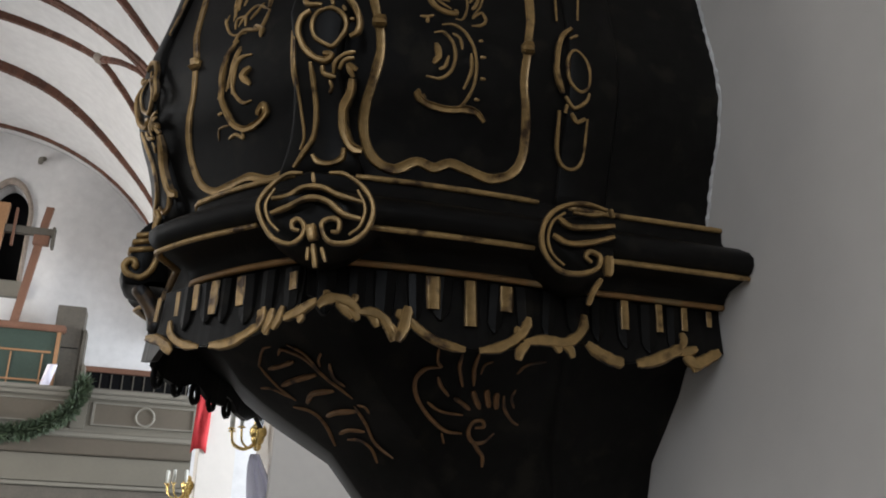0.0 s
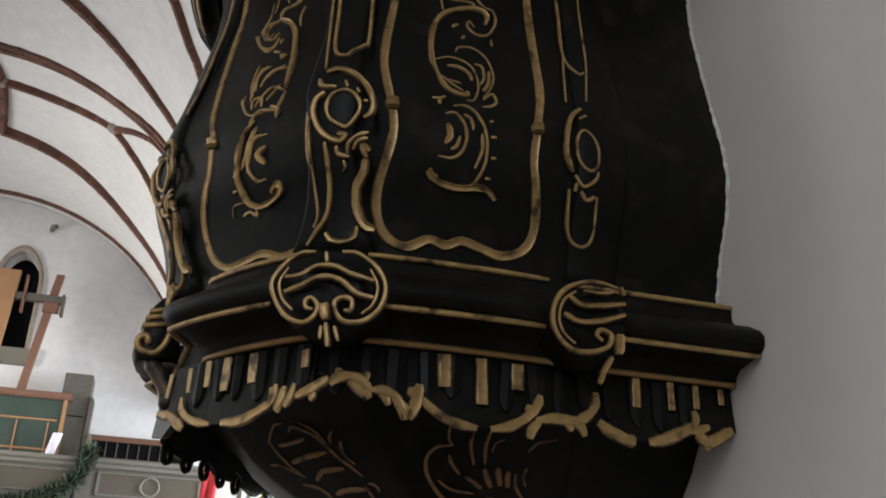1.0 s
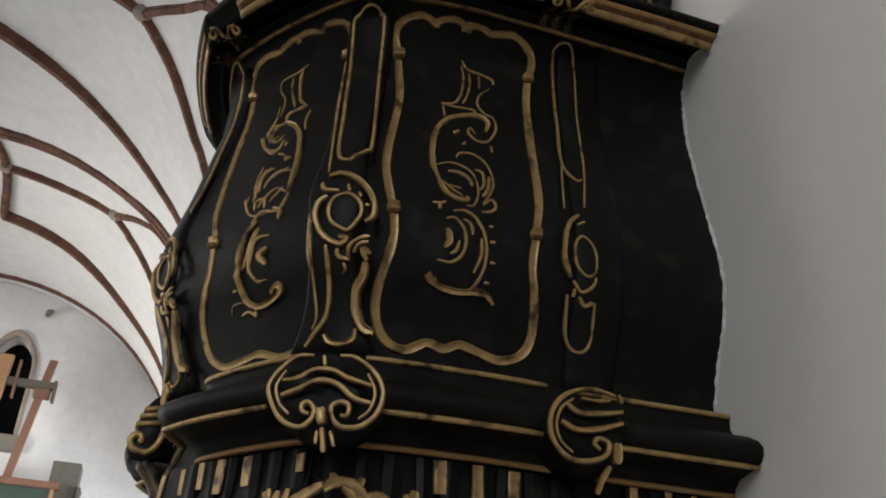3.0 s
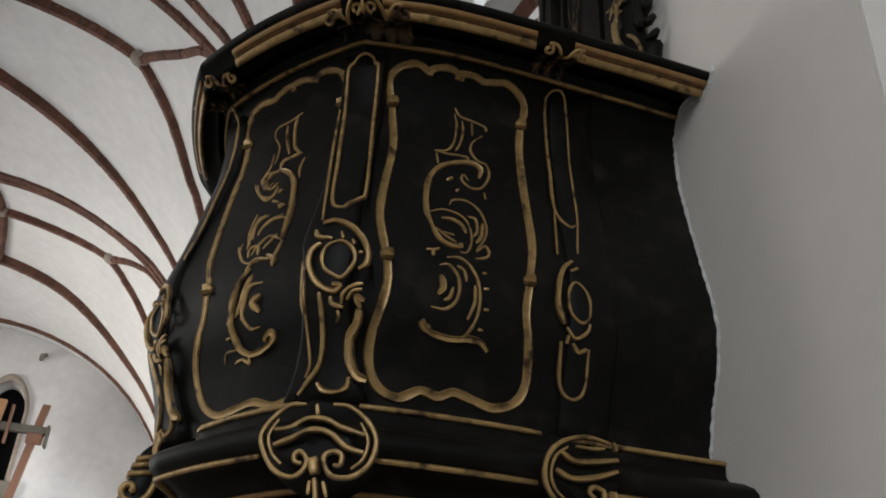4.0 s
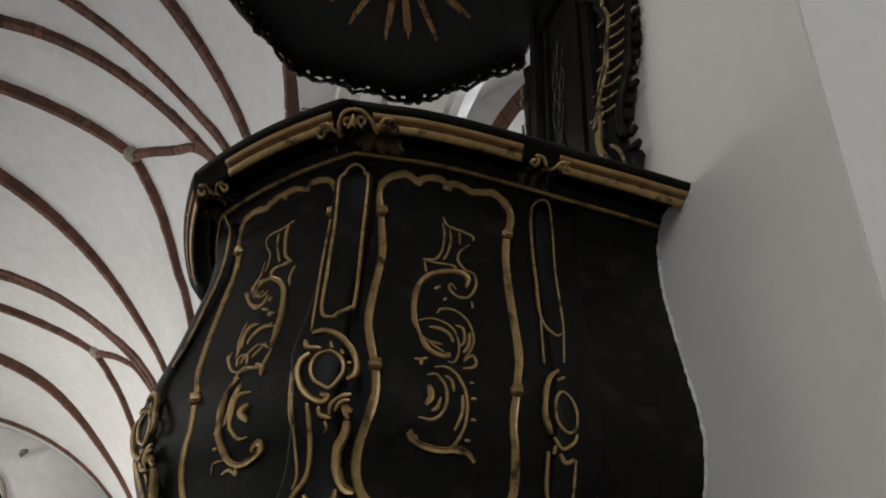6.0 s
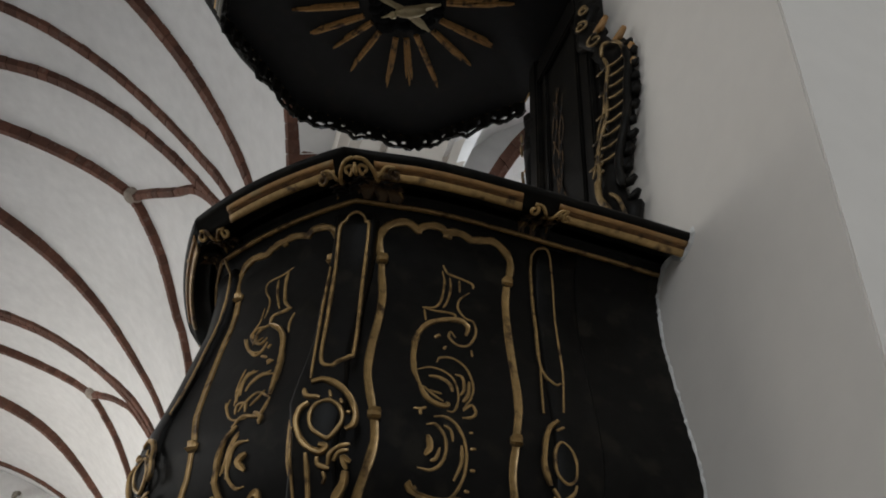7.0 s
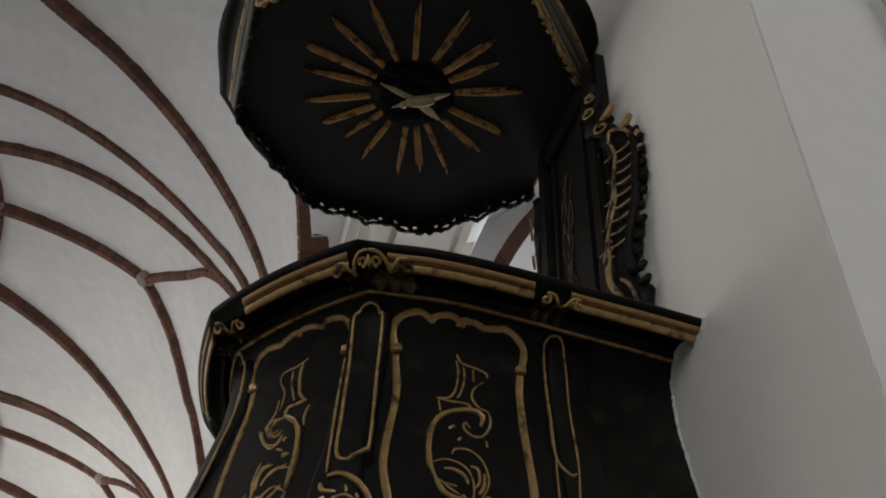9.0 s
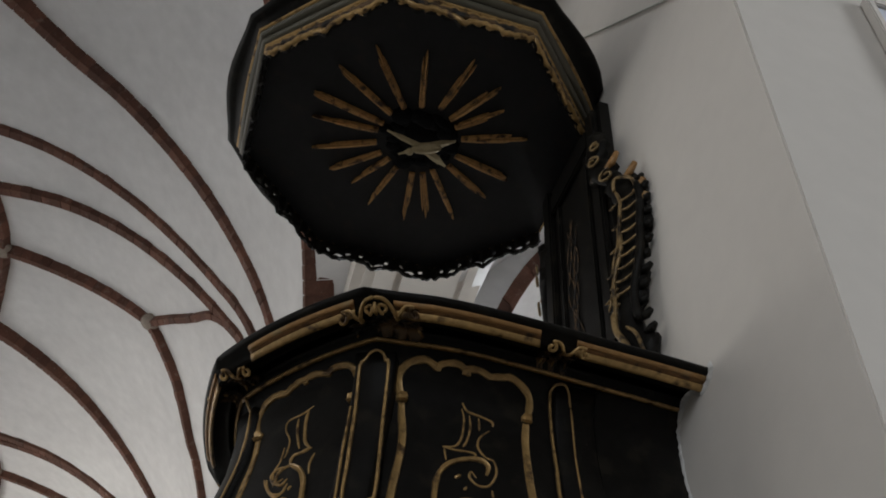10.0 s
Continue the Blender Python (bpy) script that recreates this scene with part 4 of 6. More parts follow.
cartouche("M")
cartouche("N")

stroke, done = carve("M", 0.022, tall=0.6, ragged=0, keep=1)
stroke(0.0075, -0.014, 3.004, -0.024, 2.990, -0.030, 2.984, -0.032, 2.945, -0.018, 2.712, -0.009, 2.601, 0.013, 2.581, 0.024, 2.592, 0.043, 2.604, 0.050, 2.627, 0.035, 2.841, 0.031, 2.975, 0.024, 2.986, 0.018, 3.002, 0.003, 3.010, -0.014, 3.004)
done("pilaster_frame", GOLD, None, "thin gold frame")
stroke, done = carve("N", 0.022, tall=0.6, ragged=0, keep=0.9)
stroke(0.0069, 0.024, 3.036, 0.028, 2.95, 0.034, 2.841, 0.046, 2.70, 0.044, 2.60)
done("pilaster_edge", GOLD, None, "thin gold edge line")

stroke, done = carve("M", 0.021, tall=0.6, ragged=0, keep=0.9)
stroke(0.0057, -0.039, 2.866, -0.032, 2.714, -0.019, 2.551)
stroke(0.0057, -0.039, 2.451, -0.037, 2.4, -0.03, 2.339, -0.025, 2.294, -0.032, 2.271)
done("pilaster_edge", GOLD, None, "thin gold edge line")
stroke, done = carve("L", 0.004, tall=0.6, ragged=0, keep=0.9)
stroke(0.0075, 0.025, 2.480, 0.028, 2.428, 0.027, 2.378, 0.029, 2.333, 0.032, 2.308, 0.040, 2.293)
done("pilaster_edge", GOLD, None, "thin gold edge line")

stroke, done = carve("R", 0.01, tall=0.6, ragged=0.05, keep=0.8)
stroke(0.0069, 0.612, 3.013, 0.625, 3.029, 0.651, 3.028, 0.667, 2.968, 0.666, 2.77, 0.664, 2.688, 0.65, 2.591)
stroke(0.0069, 0.612, 3.013, 0.617, 2.836, 0.615, 2.703, 0.641, 2.664, 0.657, 2.67)
stroke(0.0046, 0.615, 2.703, 0.605, 2.576)
stroke(0.0103, 0.634, 2.566, 0.61, 2.536, 0.598, 2.471, 0.613, 2.426)
stroke(0.0069, 0.638, 2.518, 0.66, 2.498, 0.665, 2.453, 0.648, 2.436, 0.624, 2.455, 0.622, 2.494, 0.638, 2.518)
stroke(0.008, 0.609, 2.394, 0.618, 2.326, 0.635, 2.305, 0.657, 2.307, 0.669, 2.331, 0.666, 2.391)
stroke(0.008, 0.619, 2.422, 0.637, 2.404, 0.66, 2.42, 0.666, 2.437)
stroke(0.0092, 0.633, 2.394, 0.646, 2.382, 0.662, 2.39)
stroke(0.0069, 0.629, 2.541, 0.645, 2.553)
stroke(0.0069, 0.623, 2.407, 0.621, 2.392)
done("pilaster_frame", GOLD, None, "thin gold frame with a small cartouche")
stroke, done = carve("R", 0.004, tall=0.6, keep=0.8)
stroke(0.009, 0.698, 2.270, 0.710, 2.273)
done("gold_knob")

stroke, done = carve("M", 0, flat=0.140, tall=0.6, ragged=0.04, keep=0.75)
stroke(0.007704, 0.019, 2.173, -0.006, 2.172, -0.032, 2.151, -0.046, 2.125, -0.037, 2.096, -0.018, 2.071, 0.008, 2.061, 0.025, 2.071, 0.029, 2.087, 0.019, 2.099, 0.01, 2.095, 0.011, 2.085, 0.022, 2.081)
stroke(0.007704, 0.061, 2.172, 0.086, 2.168, 0.116, 2.144, 0.131, 2.114, 0.125, 2.082, 0.103, 2.062, 0.076, 2.06, 0.061, 2.07, 0.055, 2.091, 0.068, 2.099, 0.081, 2.093, 0.08, 2.078, 0.07, 2.078)
stroke(0.008496, -0.026, 2.134, -0.001, 2.137, 0.022, 2.15, 0.051, 2.149, 0.076, 2.136, 0.114, 2.123)
stroke(0.009216, -0.025, 2.11, 0.001, 2.12, 0.032, 2.133, 0.061, 2.126, 0.087, 2.105, 0.114, 2.096)
stroke(0.01771, 0.039, 2.089, 0.044, 2.065)
stroke(0.008496, 0.044, 2.059, 0.05, 2.023)
stroke(0.006192, 0.037, 2.055, 0.037, 2.035)
stroke(0.006192, 0.057, 2.054, 0.065, 2.031)
stroke(0.006192, 0.035, 2.173, 0.038, 2.156)
stroke(0.0052, -0.022, 2.150, -0.034, 2.125, -0.027, 2.099, -0.010, 2.081)
stroke(0.0052, 0.106, 2.142, 0.119, 2.113, 0.113, 2.086, 0.097, 2.072)
done("shell_scroll", GOLD, None, "gold volutes and bars of a corner shell")

stroke, done = carve("R", 0, flat=0.137, tall=0.6, ragged=0.04, keep=0.75)
stroke(0.0087, 0.658, 2.183, 0.616, 2.187, 0.574, 2.174, 0.548, 2.15, 0.538, 2.116, 0.547, 2.085, 0.572, 2.066, 0.607, 2.067, 0.636, 2.08, 0.642, 2.1, 0.624, 2.106, 0.616, 2.096, 0.626, 2.088)
stroke(0.009525, 0.568, 2.154, 0.588, 2.143, 0.625, 2.147, 0.671, 2.158)
stroke(0.009525, 0.558, 2.124, 0.583, 2.114, 0.624, 2.121, 0.67, 2.139)
stroke(0.0069, 0.594, 2.168, 0.62, 2.168, 0.647, 2.173)
stroke(0.0156, 0.658, 2.103, 0.656, 2.07)
stroke(0.009525, 0.643, 2.063, 0.627, 2.038, 0.618, 2.017)
stroke(0.0087, 0.664, 2.186, 0.669, 2.172)
stroke(0.0055, 0.580, 2.165, 0.558, 2.146, 0.549, 2.116, 0.557, 2.091, 0.577, 2.076)
done("shell_scroll", GOLD, None, "gold volutes and bars of a half shell")

stroke, done = carve("L", 0.004, tall=0.4)
stroke(0.005, 0.273, 1.966, 0.244, 1.988, 0.218, 1.991)
stroke(0.005, 0.270, 1.966, 0.255, 1.933, 0.245, 1.911)
stroke(0.006, 0.211, 1.978, 0.199, 1.985, 0.178, 1.979, 0.152, 1.965, 0.133, 1.939, 0.121, 1.920, 0.115, 1.905)
stroke(0.005, 0.179, 1.99, 0.151, 1.975, 0.135, 1.948)
stroke(0.008, 0.250, 1.960, 0.219, 1.961, 0.182, 1.965)
stroke(0.010, 0.242, 1.933, 0.205, 1.938, 0.148, 1.942)
stroke(0.010, 0.224, 1.906, 0.190, 1.917, 0.138, 1.918)
stroke(0.010, 0.210, 1.885, 0.177, 1.889, 0.132, 1.888)
stroke(0.008, 0.223, 1.859, 0.192, 1.863, 0.159, 1.859)
stroke(0.006, 0.218, 1.850, 0.189, 1.847, 0.181, 1.832, 0.186, 1.810)
stroke(0.005, 0.300, 1.934, 0.272, 1.930, 0.249, 1.915)
stroke(0.007, 0.267, 1.903, 0.236, 1.894, 0.234, 1.875, 0.264, 1.843)
stroke(0.006, 0.126, 1.895, 0.140, 1.869, 0.161, 1.840, 0.141, 1.816)
stroke(0.005, 0.118, 1.896, 0.106, 1.892, 0.110, 1.883)
stroke(0.005, 0.113, 1.972, 0.125, 1.963, 0.129, 1.953)
stroke(0.006, 0.105, 1.956, 0.114, 1.937, 0.106, 1.922)
# darker gold than the upper carvings: the bowl's shade put into the colour
done("fern_stroke", WORNRED, None, "thin dull gold fern stroke", True)

stroke, done = carve("R", 0.004, tall=0.4)
stroke(0.007, 0.459, 1.954, 0.432, 1.949, 0.419, 1.931, 0.429, 1.906, 0.459, 1.879, 0.497, 1.859, 0.530, 1.857)
stroke(0.005, 0.448, 1.982, 0.451, 1.962, 0.461, 1.954)
stroke(0.006, 0.457, 1.939, 0.468, 1.925, 0.486, 1.912)
stroke(0.008, 0.497, 1.910, 0.514, 1.903, 0.532, 1.894)
stroke(0.005, 0.450, 1.900, 0.478, 1.888, 0.522, 1.885)
stroke(0.006, 0.493, 1.978, 0.493, 1.954, 0.507, 1.928)
stroke(0.007, 0.524, 1.981, 0.520, 1.956, 0.527, 1.931)
stroke(0.010, 0.528, 1.923, 0.538, 1.910, 0.550, 1.897)
stroke(0.011, 0.553, 1.927, 0.559, 1.914, 0.567, 1.901)
stroke(0.011, 0.574, 1.924, 0.577, 1.911, 0.582, 1.900)
stroke(0.007, 0.589, 1.921, 0.597, 1.901, 0.619, 1.884, 0.641, 1.877)
stroke(0.006, 0.608, 1.932, 0.605, 1.918, 0.616, 1.903)
stroke(0.006, 0.602, 1.956, 0.618, 1.972, 0.654, 1.981)
stroke(0.004, 0.534, 1.949, 0.538, 1.964, 0.553, 1.971)
stroke(0.007, 0.552, 1.867, 0.568, 1.870, 0.562, 1.879, 0.546, 1.876, 0.542, 1.860, 0.555, 1.845, 0.577, 1.846, 0.592, 1.862)
stroke(0.007, 0.547, 1.853, 0.569, 1.835, 0.581, 1.823, 0.583, 1.805)
stroke(0.004, 0.492, 1.855, 0.502, 1.839)
# the same darker gold stands in for the shade under the valance
done("shell_stroke", WORNRED, None, "thin dull gold shell stroke", True)

stroke, done = carve("R", flat=0.026, tall=0.14, keep=1.0)
stroke(0.022, 0.395, 2.067, 0.397, 2.013)
done("gold_bar")
stroke, done = carve("R", flat=0.026, tall=0.14, keep=1.0)
stroke(0.0198, 0.458, 2.067, 0.46, 1.991)
done("gold_bar")
stroke, done = carve("R", flat=0.026, tall=0.14, keep=1.0)
stroke(0.022, 0.521, 2.065, 0.521, 2.022)
done("gold_bar")
stroke, done = carve("R", flat=0.026, tall=0.14, keep=1.0)
stroke(0.0154, 0.742, 2.07, 0.742, 2.019)
done("gold_bar")
stroke, done = carve("R", flat=0.026, tall=0.14, keep=1.0)
stroke(0.0132, 0.808, 2.07, 0.809, 2.021)
done("gold_bar")
stroke, done = carve("R", flat=0.026, tall=0.14, keep=1.0)
stroke(0.0121, 0.857, 2.069, 0.857, 2.028)
done("gold_bar")
stroke, done = carve("R", flat=0.026, tall=0.14, keep=1.0)
stroke(0.011, 0.906, 2.068, 0.906, 2.04)
done("gold_bar")
stroke, done = carve("L", flat=0.026, tall=0.14, keep=1.0)
stroke(0.0165, 0.015, 2.058, 0.014, 2.029)
done("gold_bar")
stroke, done = carve("L", flat=0.026, tall=0.14, keep=1.0)
stroke(0.0187, 0.124, 2.065, 0.123, 2.016)
done("gold_bar")
stroke, done = carve("L", flat=0.026, tall=0.14, keep=1.0)
stroke(0.0187, 0.184, 2.067, 0.187, 2.01)
done("gold_bar")
stroke, done = carve("L", flat=0.026, tall=0.14, keep=1.0)
stroke(0.0143, 0.232, 2.068, 0.233, 2.023)
done("gold_bar")
stroke, done = carve("L", flat=0.026, tall=0.14, keep=1.0)
stroke(0.011, 0.281, 2.063, 0.282, 2.02)
done("gold_bar")
stroke, done = carve("L", flat=0.026, tall=0.14, keep=1.0)
stroke(0.011, 0.336, 2.061, 0.344, 2.019)
done("gold_bar")

stroke, done = carve("R", 0, flat=0.026, tall=0.26, ragged=0.08, keep=0.6, fat=1.5)
stroke(0.0120, 0.213, 2.001, 0.227, 2.013, 0.245, 2.016, 0.263, 2.010, 0.278, 1.997)
stroke(0.0100, 0.243, 2.010, 0.256, 1.998, 0.268, 1.986)
stroke(0.0090, 0.261, 2.005, 0.270, 1.995, 0.277, 1.983)
stroke(0.0080, 0.224, 2.011, 0.226, 2.021, 0.225, 2.028)
stroke(0.0080, 0.264, 2.010, 0.270, 2.017, 0.271, 2.025)
stroke(0.0110, 0.277, 1.997, 0.299, 1.998, 0.317, 1.990, 0.327, 1.975, 0.334, 1.954)
stroke(0.0090, 0.292, 1.996, 0.301, 1.988, 0.308, 1.975)
stroke(0.0090, 0.324, 1.984, 0.336, 1.970, 0.346, 1.956)
stroke(0.0130, 0.340, 1.956, 0.349, 1.976, 0.353, 1.995, 0.355, 2.013)
stroke(0.0090, 0.349, 1.990, 0.343, 1.998, 0.342, 2.007)
stroke(0.0100, 0.355, 1.996, 0.372, 1.979, 0.400, 1.963, 0.428, 1.955, 0.452, 1.952)
stroke(0.0110, 0.475, 1.953, 0.504, 1.959, 0.528, 1.972, 0.548, 1.988, 0.558, 2.004, 0.561, 2.018)
stroke(0.0080, 0.545, 1.984, 0.540, 1.991, 0.542, 2.000)
stroke(0.0110, 0.543, 1.944, 0.547, 1.960, 0.561, 1.975)
stroke(0.0120, 0.553, 1.974, 0.584, 1.982, 0.626, 1.983, 0.647, 1.993, 0.663, 2.012, 0.666, 2.036)
stroke(0.0090, 0.603, 1.981, 0.613, 1.975, 0.619, 1.965)
stroke(0.0100, 0.621, 1.980, 0.636, 1.974, 0.643, 1.959)
stroke(0.0140, 0.670, 1.987, 0.694, 1.972, 0.720, 1.962, 0.737, 1.961)
stroke(0.0140, 0.762, 1.961, 0.794, 1.969, 0.827, 1.985, 0.852, 1.998)
stroke(0.0100, 0.846, 1.996, 0.853, 2.009, 0.850, 2.024)
stroke(0.0110, 0.844, 1.987, 0.860, 1.991, 0.879, 1.999)
stroke(0.0140, 0.853, 1.983, 0.874, 1.971, 0.898, 1.982, 0.923, 1.997)
stroke(0.0090, 0.866, 1.974, 0.871, 1.965, 0.877, 1.958)
done("valance_edge", GOLD, None, "ragged gold leaf edging")

stroke, done = carve("L", 0, flat=0.026, tall=0.26, ragged=0.08, keep=0.6, fat=1.5)
stroke(0.0120, 0.367, 1.993, 0.328, 1.985, 0.299, 1.971, 0.283, 1.957)
stroke(0.0090, 0.318, 1.981, 0.305, 1.968, 0.286, 1.956)
stroke(0.0100, 0.297, 2.013, 0.289, 1.989, 0.259, 1.969, 0.211, 1.957)
stroke(0.0120, 0.183, 1.956, 0.139, 1.955, 0.103, 1.965, 0.073, 1.978)
stroke(0.0100, 0.082, 1.970, 0.070, 1.987, 0.068, 2.007)
stroke(0.0110, 0.065, 1.964, 0.054, 1.983, 0.049, 2.002)
stroke(0.0100, 0.047, 1.968, 0.036, 1.985, 0.030, 2.004)
stroke(0.0090, 0.060, 1.960, 0.057, 1.971, 0.049, 1.979)
stroke(0.0080, 0.079, 1.982, 0.075, 1.991, 0.078, 2.003)
stroke(0.0120, 0.027, 1.983, -0.002, 1.992, -0.038, 2.004)
stroke(0.0090, 0.003, 1.987, -0.009, 1.982, -0.002, 1.974)
done("valance_edge", GOLD, None, "ragged gold leaf edging")


def shell(name, face, u, z, half_w, half_h, flat, side=0, label=""):
    """A rounded shell-shaped boss behind the volutes; side keeps one half only."""
    rings = []
    for k in range(9):
        t = k / 8
        r, h = math.cos(t * math.pi / 2), math.sin(t * math.pi / 2)
        ring = []
        for j in range(28):
            a = 2 * math.pi * j / 28
            lobe = 1 + 0.05 * math.cos(4 * a)
            du = half_w * r * math.cos(a) * lobe
            if side < 0:
                du = min(du, half_w * 0.5)
            ring.append(on_face(face, u + du, z + half_h * r * math.sin(a) * lobe, 0.0, flat - 0.10 + 0.10 * min(1, h * 1.4)))
        rings.append(ring)
    v, f = loft(rings, True, True)
    return raw(name, v, f, BLACK, pulpit, label, True)


shell("corner_shell", "M", 0.030, 2.118, 0.088, 0.060, 0.126, label="black rounded corner shell with gold volutes")
shell("corner_shell", "R", 0.628, 2.124, 0.088, 0.062, 0.126, -1, "black rounded half shell with gold volutes")


# the far corner's volute, seen in profile, with its bars
n_l = NOR["N"]
profile = glide([(-0.060, 2.236), (-0.078, 2.226), (-0.095, 2.202), (-0.102, 2.174), (-0.104, 2.152), (-0.115, 2.130), (-0.108, 2.106), (-0.090, 2.102), (-0.066, 2.112)], 5)
rings = []
for x, z in profile:
    rings.append([Vector((x + 0.014 + inset, y, z)) - PORIGIN for y, inset in ((1.772, 0.006), (1.778, 0.0), (1.83, -0.004), (1.88, 0.0), (1.886, 0.006))] + [Vector((-0.02, 1.90, z)) - PORIGIN, Vector((-0.02, 1.772, z)) - PORIGIN])
v, f = loft(rings, True, True)
shell = raw("corner_shell", v, f, BLACK, pulpit, "black rounded corner shell with gold volutes", True)
band = [Vector((x + 0.014, 1.769, z)) - PORIGIN for x, z in glide([(-0.070, 2.251), (-0.062, 2.237), (-0.066, 2.217), (-0.059, 2.195), (-0.055, 2.173), (-0.060, 2.139), (-0.078, 2.117), (-0.102, 2.120), (-0.111, 2.134), (-0.105, 2.146), (-0.095, 2.147), (-0.091, 2.138), (-0.096, 2.133)], 5)]
v, f = tube(band, 0.0065, 7)
raw("volute", v, f, GOLD, shell, "dull gold volute", True)
for x0, z0, x1, z1 in ((-0.094, 2.198, -0.068, 2.203), (-0.100, 2.184, -0.066, 2.191), (-0.105, 2.168, -0.062, 2.175)):
    v, f = tube([Vector((x0 + 0.014, 1.80, z0)) - PORIGIN, Vector((x0 + 0.015, 1.772, z0)) - PORIGIN, Vector((x1 + 0.014, 1.769, z1)) - PORIGIN], 0.0058, 7, 0.9)
    raw("shell_bar", v, f, GOLD, shell, "", True)
v, f = tube(glide([Vector((x + 0.014, 1.785, z)) - PORIGIN for x, z in ((-0.084, 2.104), (-0.062, 2.078), (-0.046, 2.050), (-0.040, 2.018))], 5), 0.016, 8, 0.7)
raw("shell_stem", v, f, BRONZE, pulpit, "dark bronzed leaf stem below the shell", True)


# valance hung below the base moulding, with its wavy lower edge
def valance(place, u_edge, z_edge, u0, u1, label):
    n = max(8, int((u1 - u0) / 0.006))
    rings = []
    for i in range(n + 1):
        u = u0 + (u1 - u0) * i / n
        zl = float(np.interp(u, u_edge, z_edge))
        slat = 0.0006 * noise.noise((u * 60, 0.0, 1.0))
        rings.append([place(u, 2.073, 0.012), place(u, (2.073 + zl) / 2, 0.015 + slat), place(u, zl, 0.020 + slat), place(u, zl, 0.008 + slat), place(u, (2.073 + zl) / 2, 0.003 + slat), place(u, 2.073, 0.0)])
    v, f = loft(rings, True, True)
    return raw("valance", v, f, BLACK, pulpit, label, False)


valance(lambda u, z, d: on_face("R", u, z, 0.0, d), [0.2, 0.216, 0.245, 0.282, 0.319, 0.342, 0.352, 0.373, 0.411, 0.458, 0.50, 0.546, 0.57, 0.629, 0.672, 0.708, 0.75, 0.82, 0.86, 0.885, 0.934],
        [2.02, 2.012, 2.022, 2.002, 1.985, 1.968, 1.985, 1.978, 1.962, 1.955, 1.953, 1.966, 1.978, 1.983, 1.986, 1.968, 1.962, 1.975, 1.995, 1.975, 1.995], CORNER_M.x - 0.008, WALL_X - 0.003, "black fringed valance with a gold leaf edge")
valance(lambda u, z, d: on_face("L", u, z, 0.0, d), [-0.03, 0.009, 0.04, 0.052, 0.109, 0.186, 0.213, 0.282, 0.305, 0.361, 0.43],
        [2.01, 2.0, 1.99, 1.975, 1.964, 1.96, 1.96, 1.966, 1.985, 1.985, 1.975], 0.0, FACE_W - 0.075, "black fringed valance with a gold leaf edge")
scallop = ([0, 0.06, 0.10, 0.18, 0.26, 0.34, 0.42, 0.48, 0.56], [1.98, 1.975, 1.955, 1.95, 1.975, 1.95, 1.955, 1.975, 1.98])


def hidden_face(a, b):
    t_ = (b - a).normalized()
    n_ = Vector((-t_.y, t_.x))
    if n_.dot(a - Vector((WALL_X, MID_Y))) < 0:
        n_.negate()
    return lambda u, z, d: Vector((*(a + t_ * u + n_ * d), z)) - PORIGIN


valance(hidden_face(CORNER_L - TAN["L"] * 0.08, CORNER_L + SIDE_L2 * 0.08), [0.0, 0.05, 0.10, 0.15], [1.972, 1.96, 1.968, 1.975], -0.004, 0.13, "black fringed valance round the corner")
valance(hidden_face(CORNER_L, BASE_FAR), *scallop, 0.07, (BASE_FAR - CORNER_L).length + 0.006, "black fringed valance seen from behind")
valance(hidden_face(BASE_FAR, CORNER_M2), *scallop, 0.0, (CORNER_M2 - BASE_FAR).length, "black fringed valance seen from behind")
valance(hidden_face(CORNER_M2, Vector((WALL_X - 0.003, CORNER_M2.y))), *scallop, 0.0, WALL_X - 0.003 - CORNER_M2.x, "black fringed valance on the far side")
# upright slats of the fringe on the two open sides
for face, u0, u1 in (("R", 0.225, 0.925), ("L", 0.02, 0.345)):
    for k in range(int((u1 - u0) / 0.047)):
        u = u0 + 0.047 * k
        low = 2.006 + 0.007 * math.sin(5.1 * k)
        rings = []
        wide = 0.017 + 0.003 * math.sin(3.7 * k)
        for z, w in ((2.068, wide), (2.04, wide), (low, wide * 0.92), (low - 0.010, wide * 0.55), (low - 0.017, wide * 0.18)):
            lean = 0.004 * math.sin(2.9 * k) * (2.068 - z) / 0.06
            rings.append([on_face(face, u + lean + a * w, z, 0.0, d) for a, d in ((-1, 0.010), (-0.8, 0.0205), (0.0, 0.0235), (0.8, 0.0205), (1, 0.010))])
        v, f = loft(rings, True, True)
        raw("slat", v, f, BLACK, pulpit)
# its hanging leaf drops at the far corner
for k in range(5):
    u = 0.03 + 0.085 * k
    pts = [hidden_face(CORNER_L, BASE_FAR)(u + 0.06 + 0.016 * math.cos(a), 1.952 + 0.018 * math.sin(a), 0.012) for a in (2 * math.pi * j / 12 for j in range(12))]
    v, f = tube(pts + pts[:1], 0.006, 5, 1.0)
    raw("leaf_drop", v, f, BLACK, pulpit, "black openwork leaf drop", True)


# carved capitals on the cornice above each corner
CORNICE_D, CORNICE_Z = [p[0] for p in CORNICE[1:16]], [p[1] for p in CORNICE[1:16]]


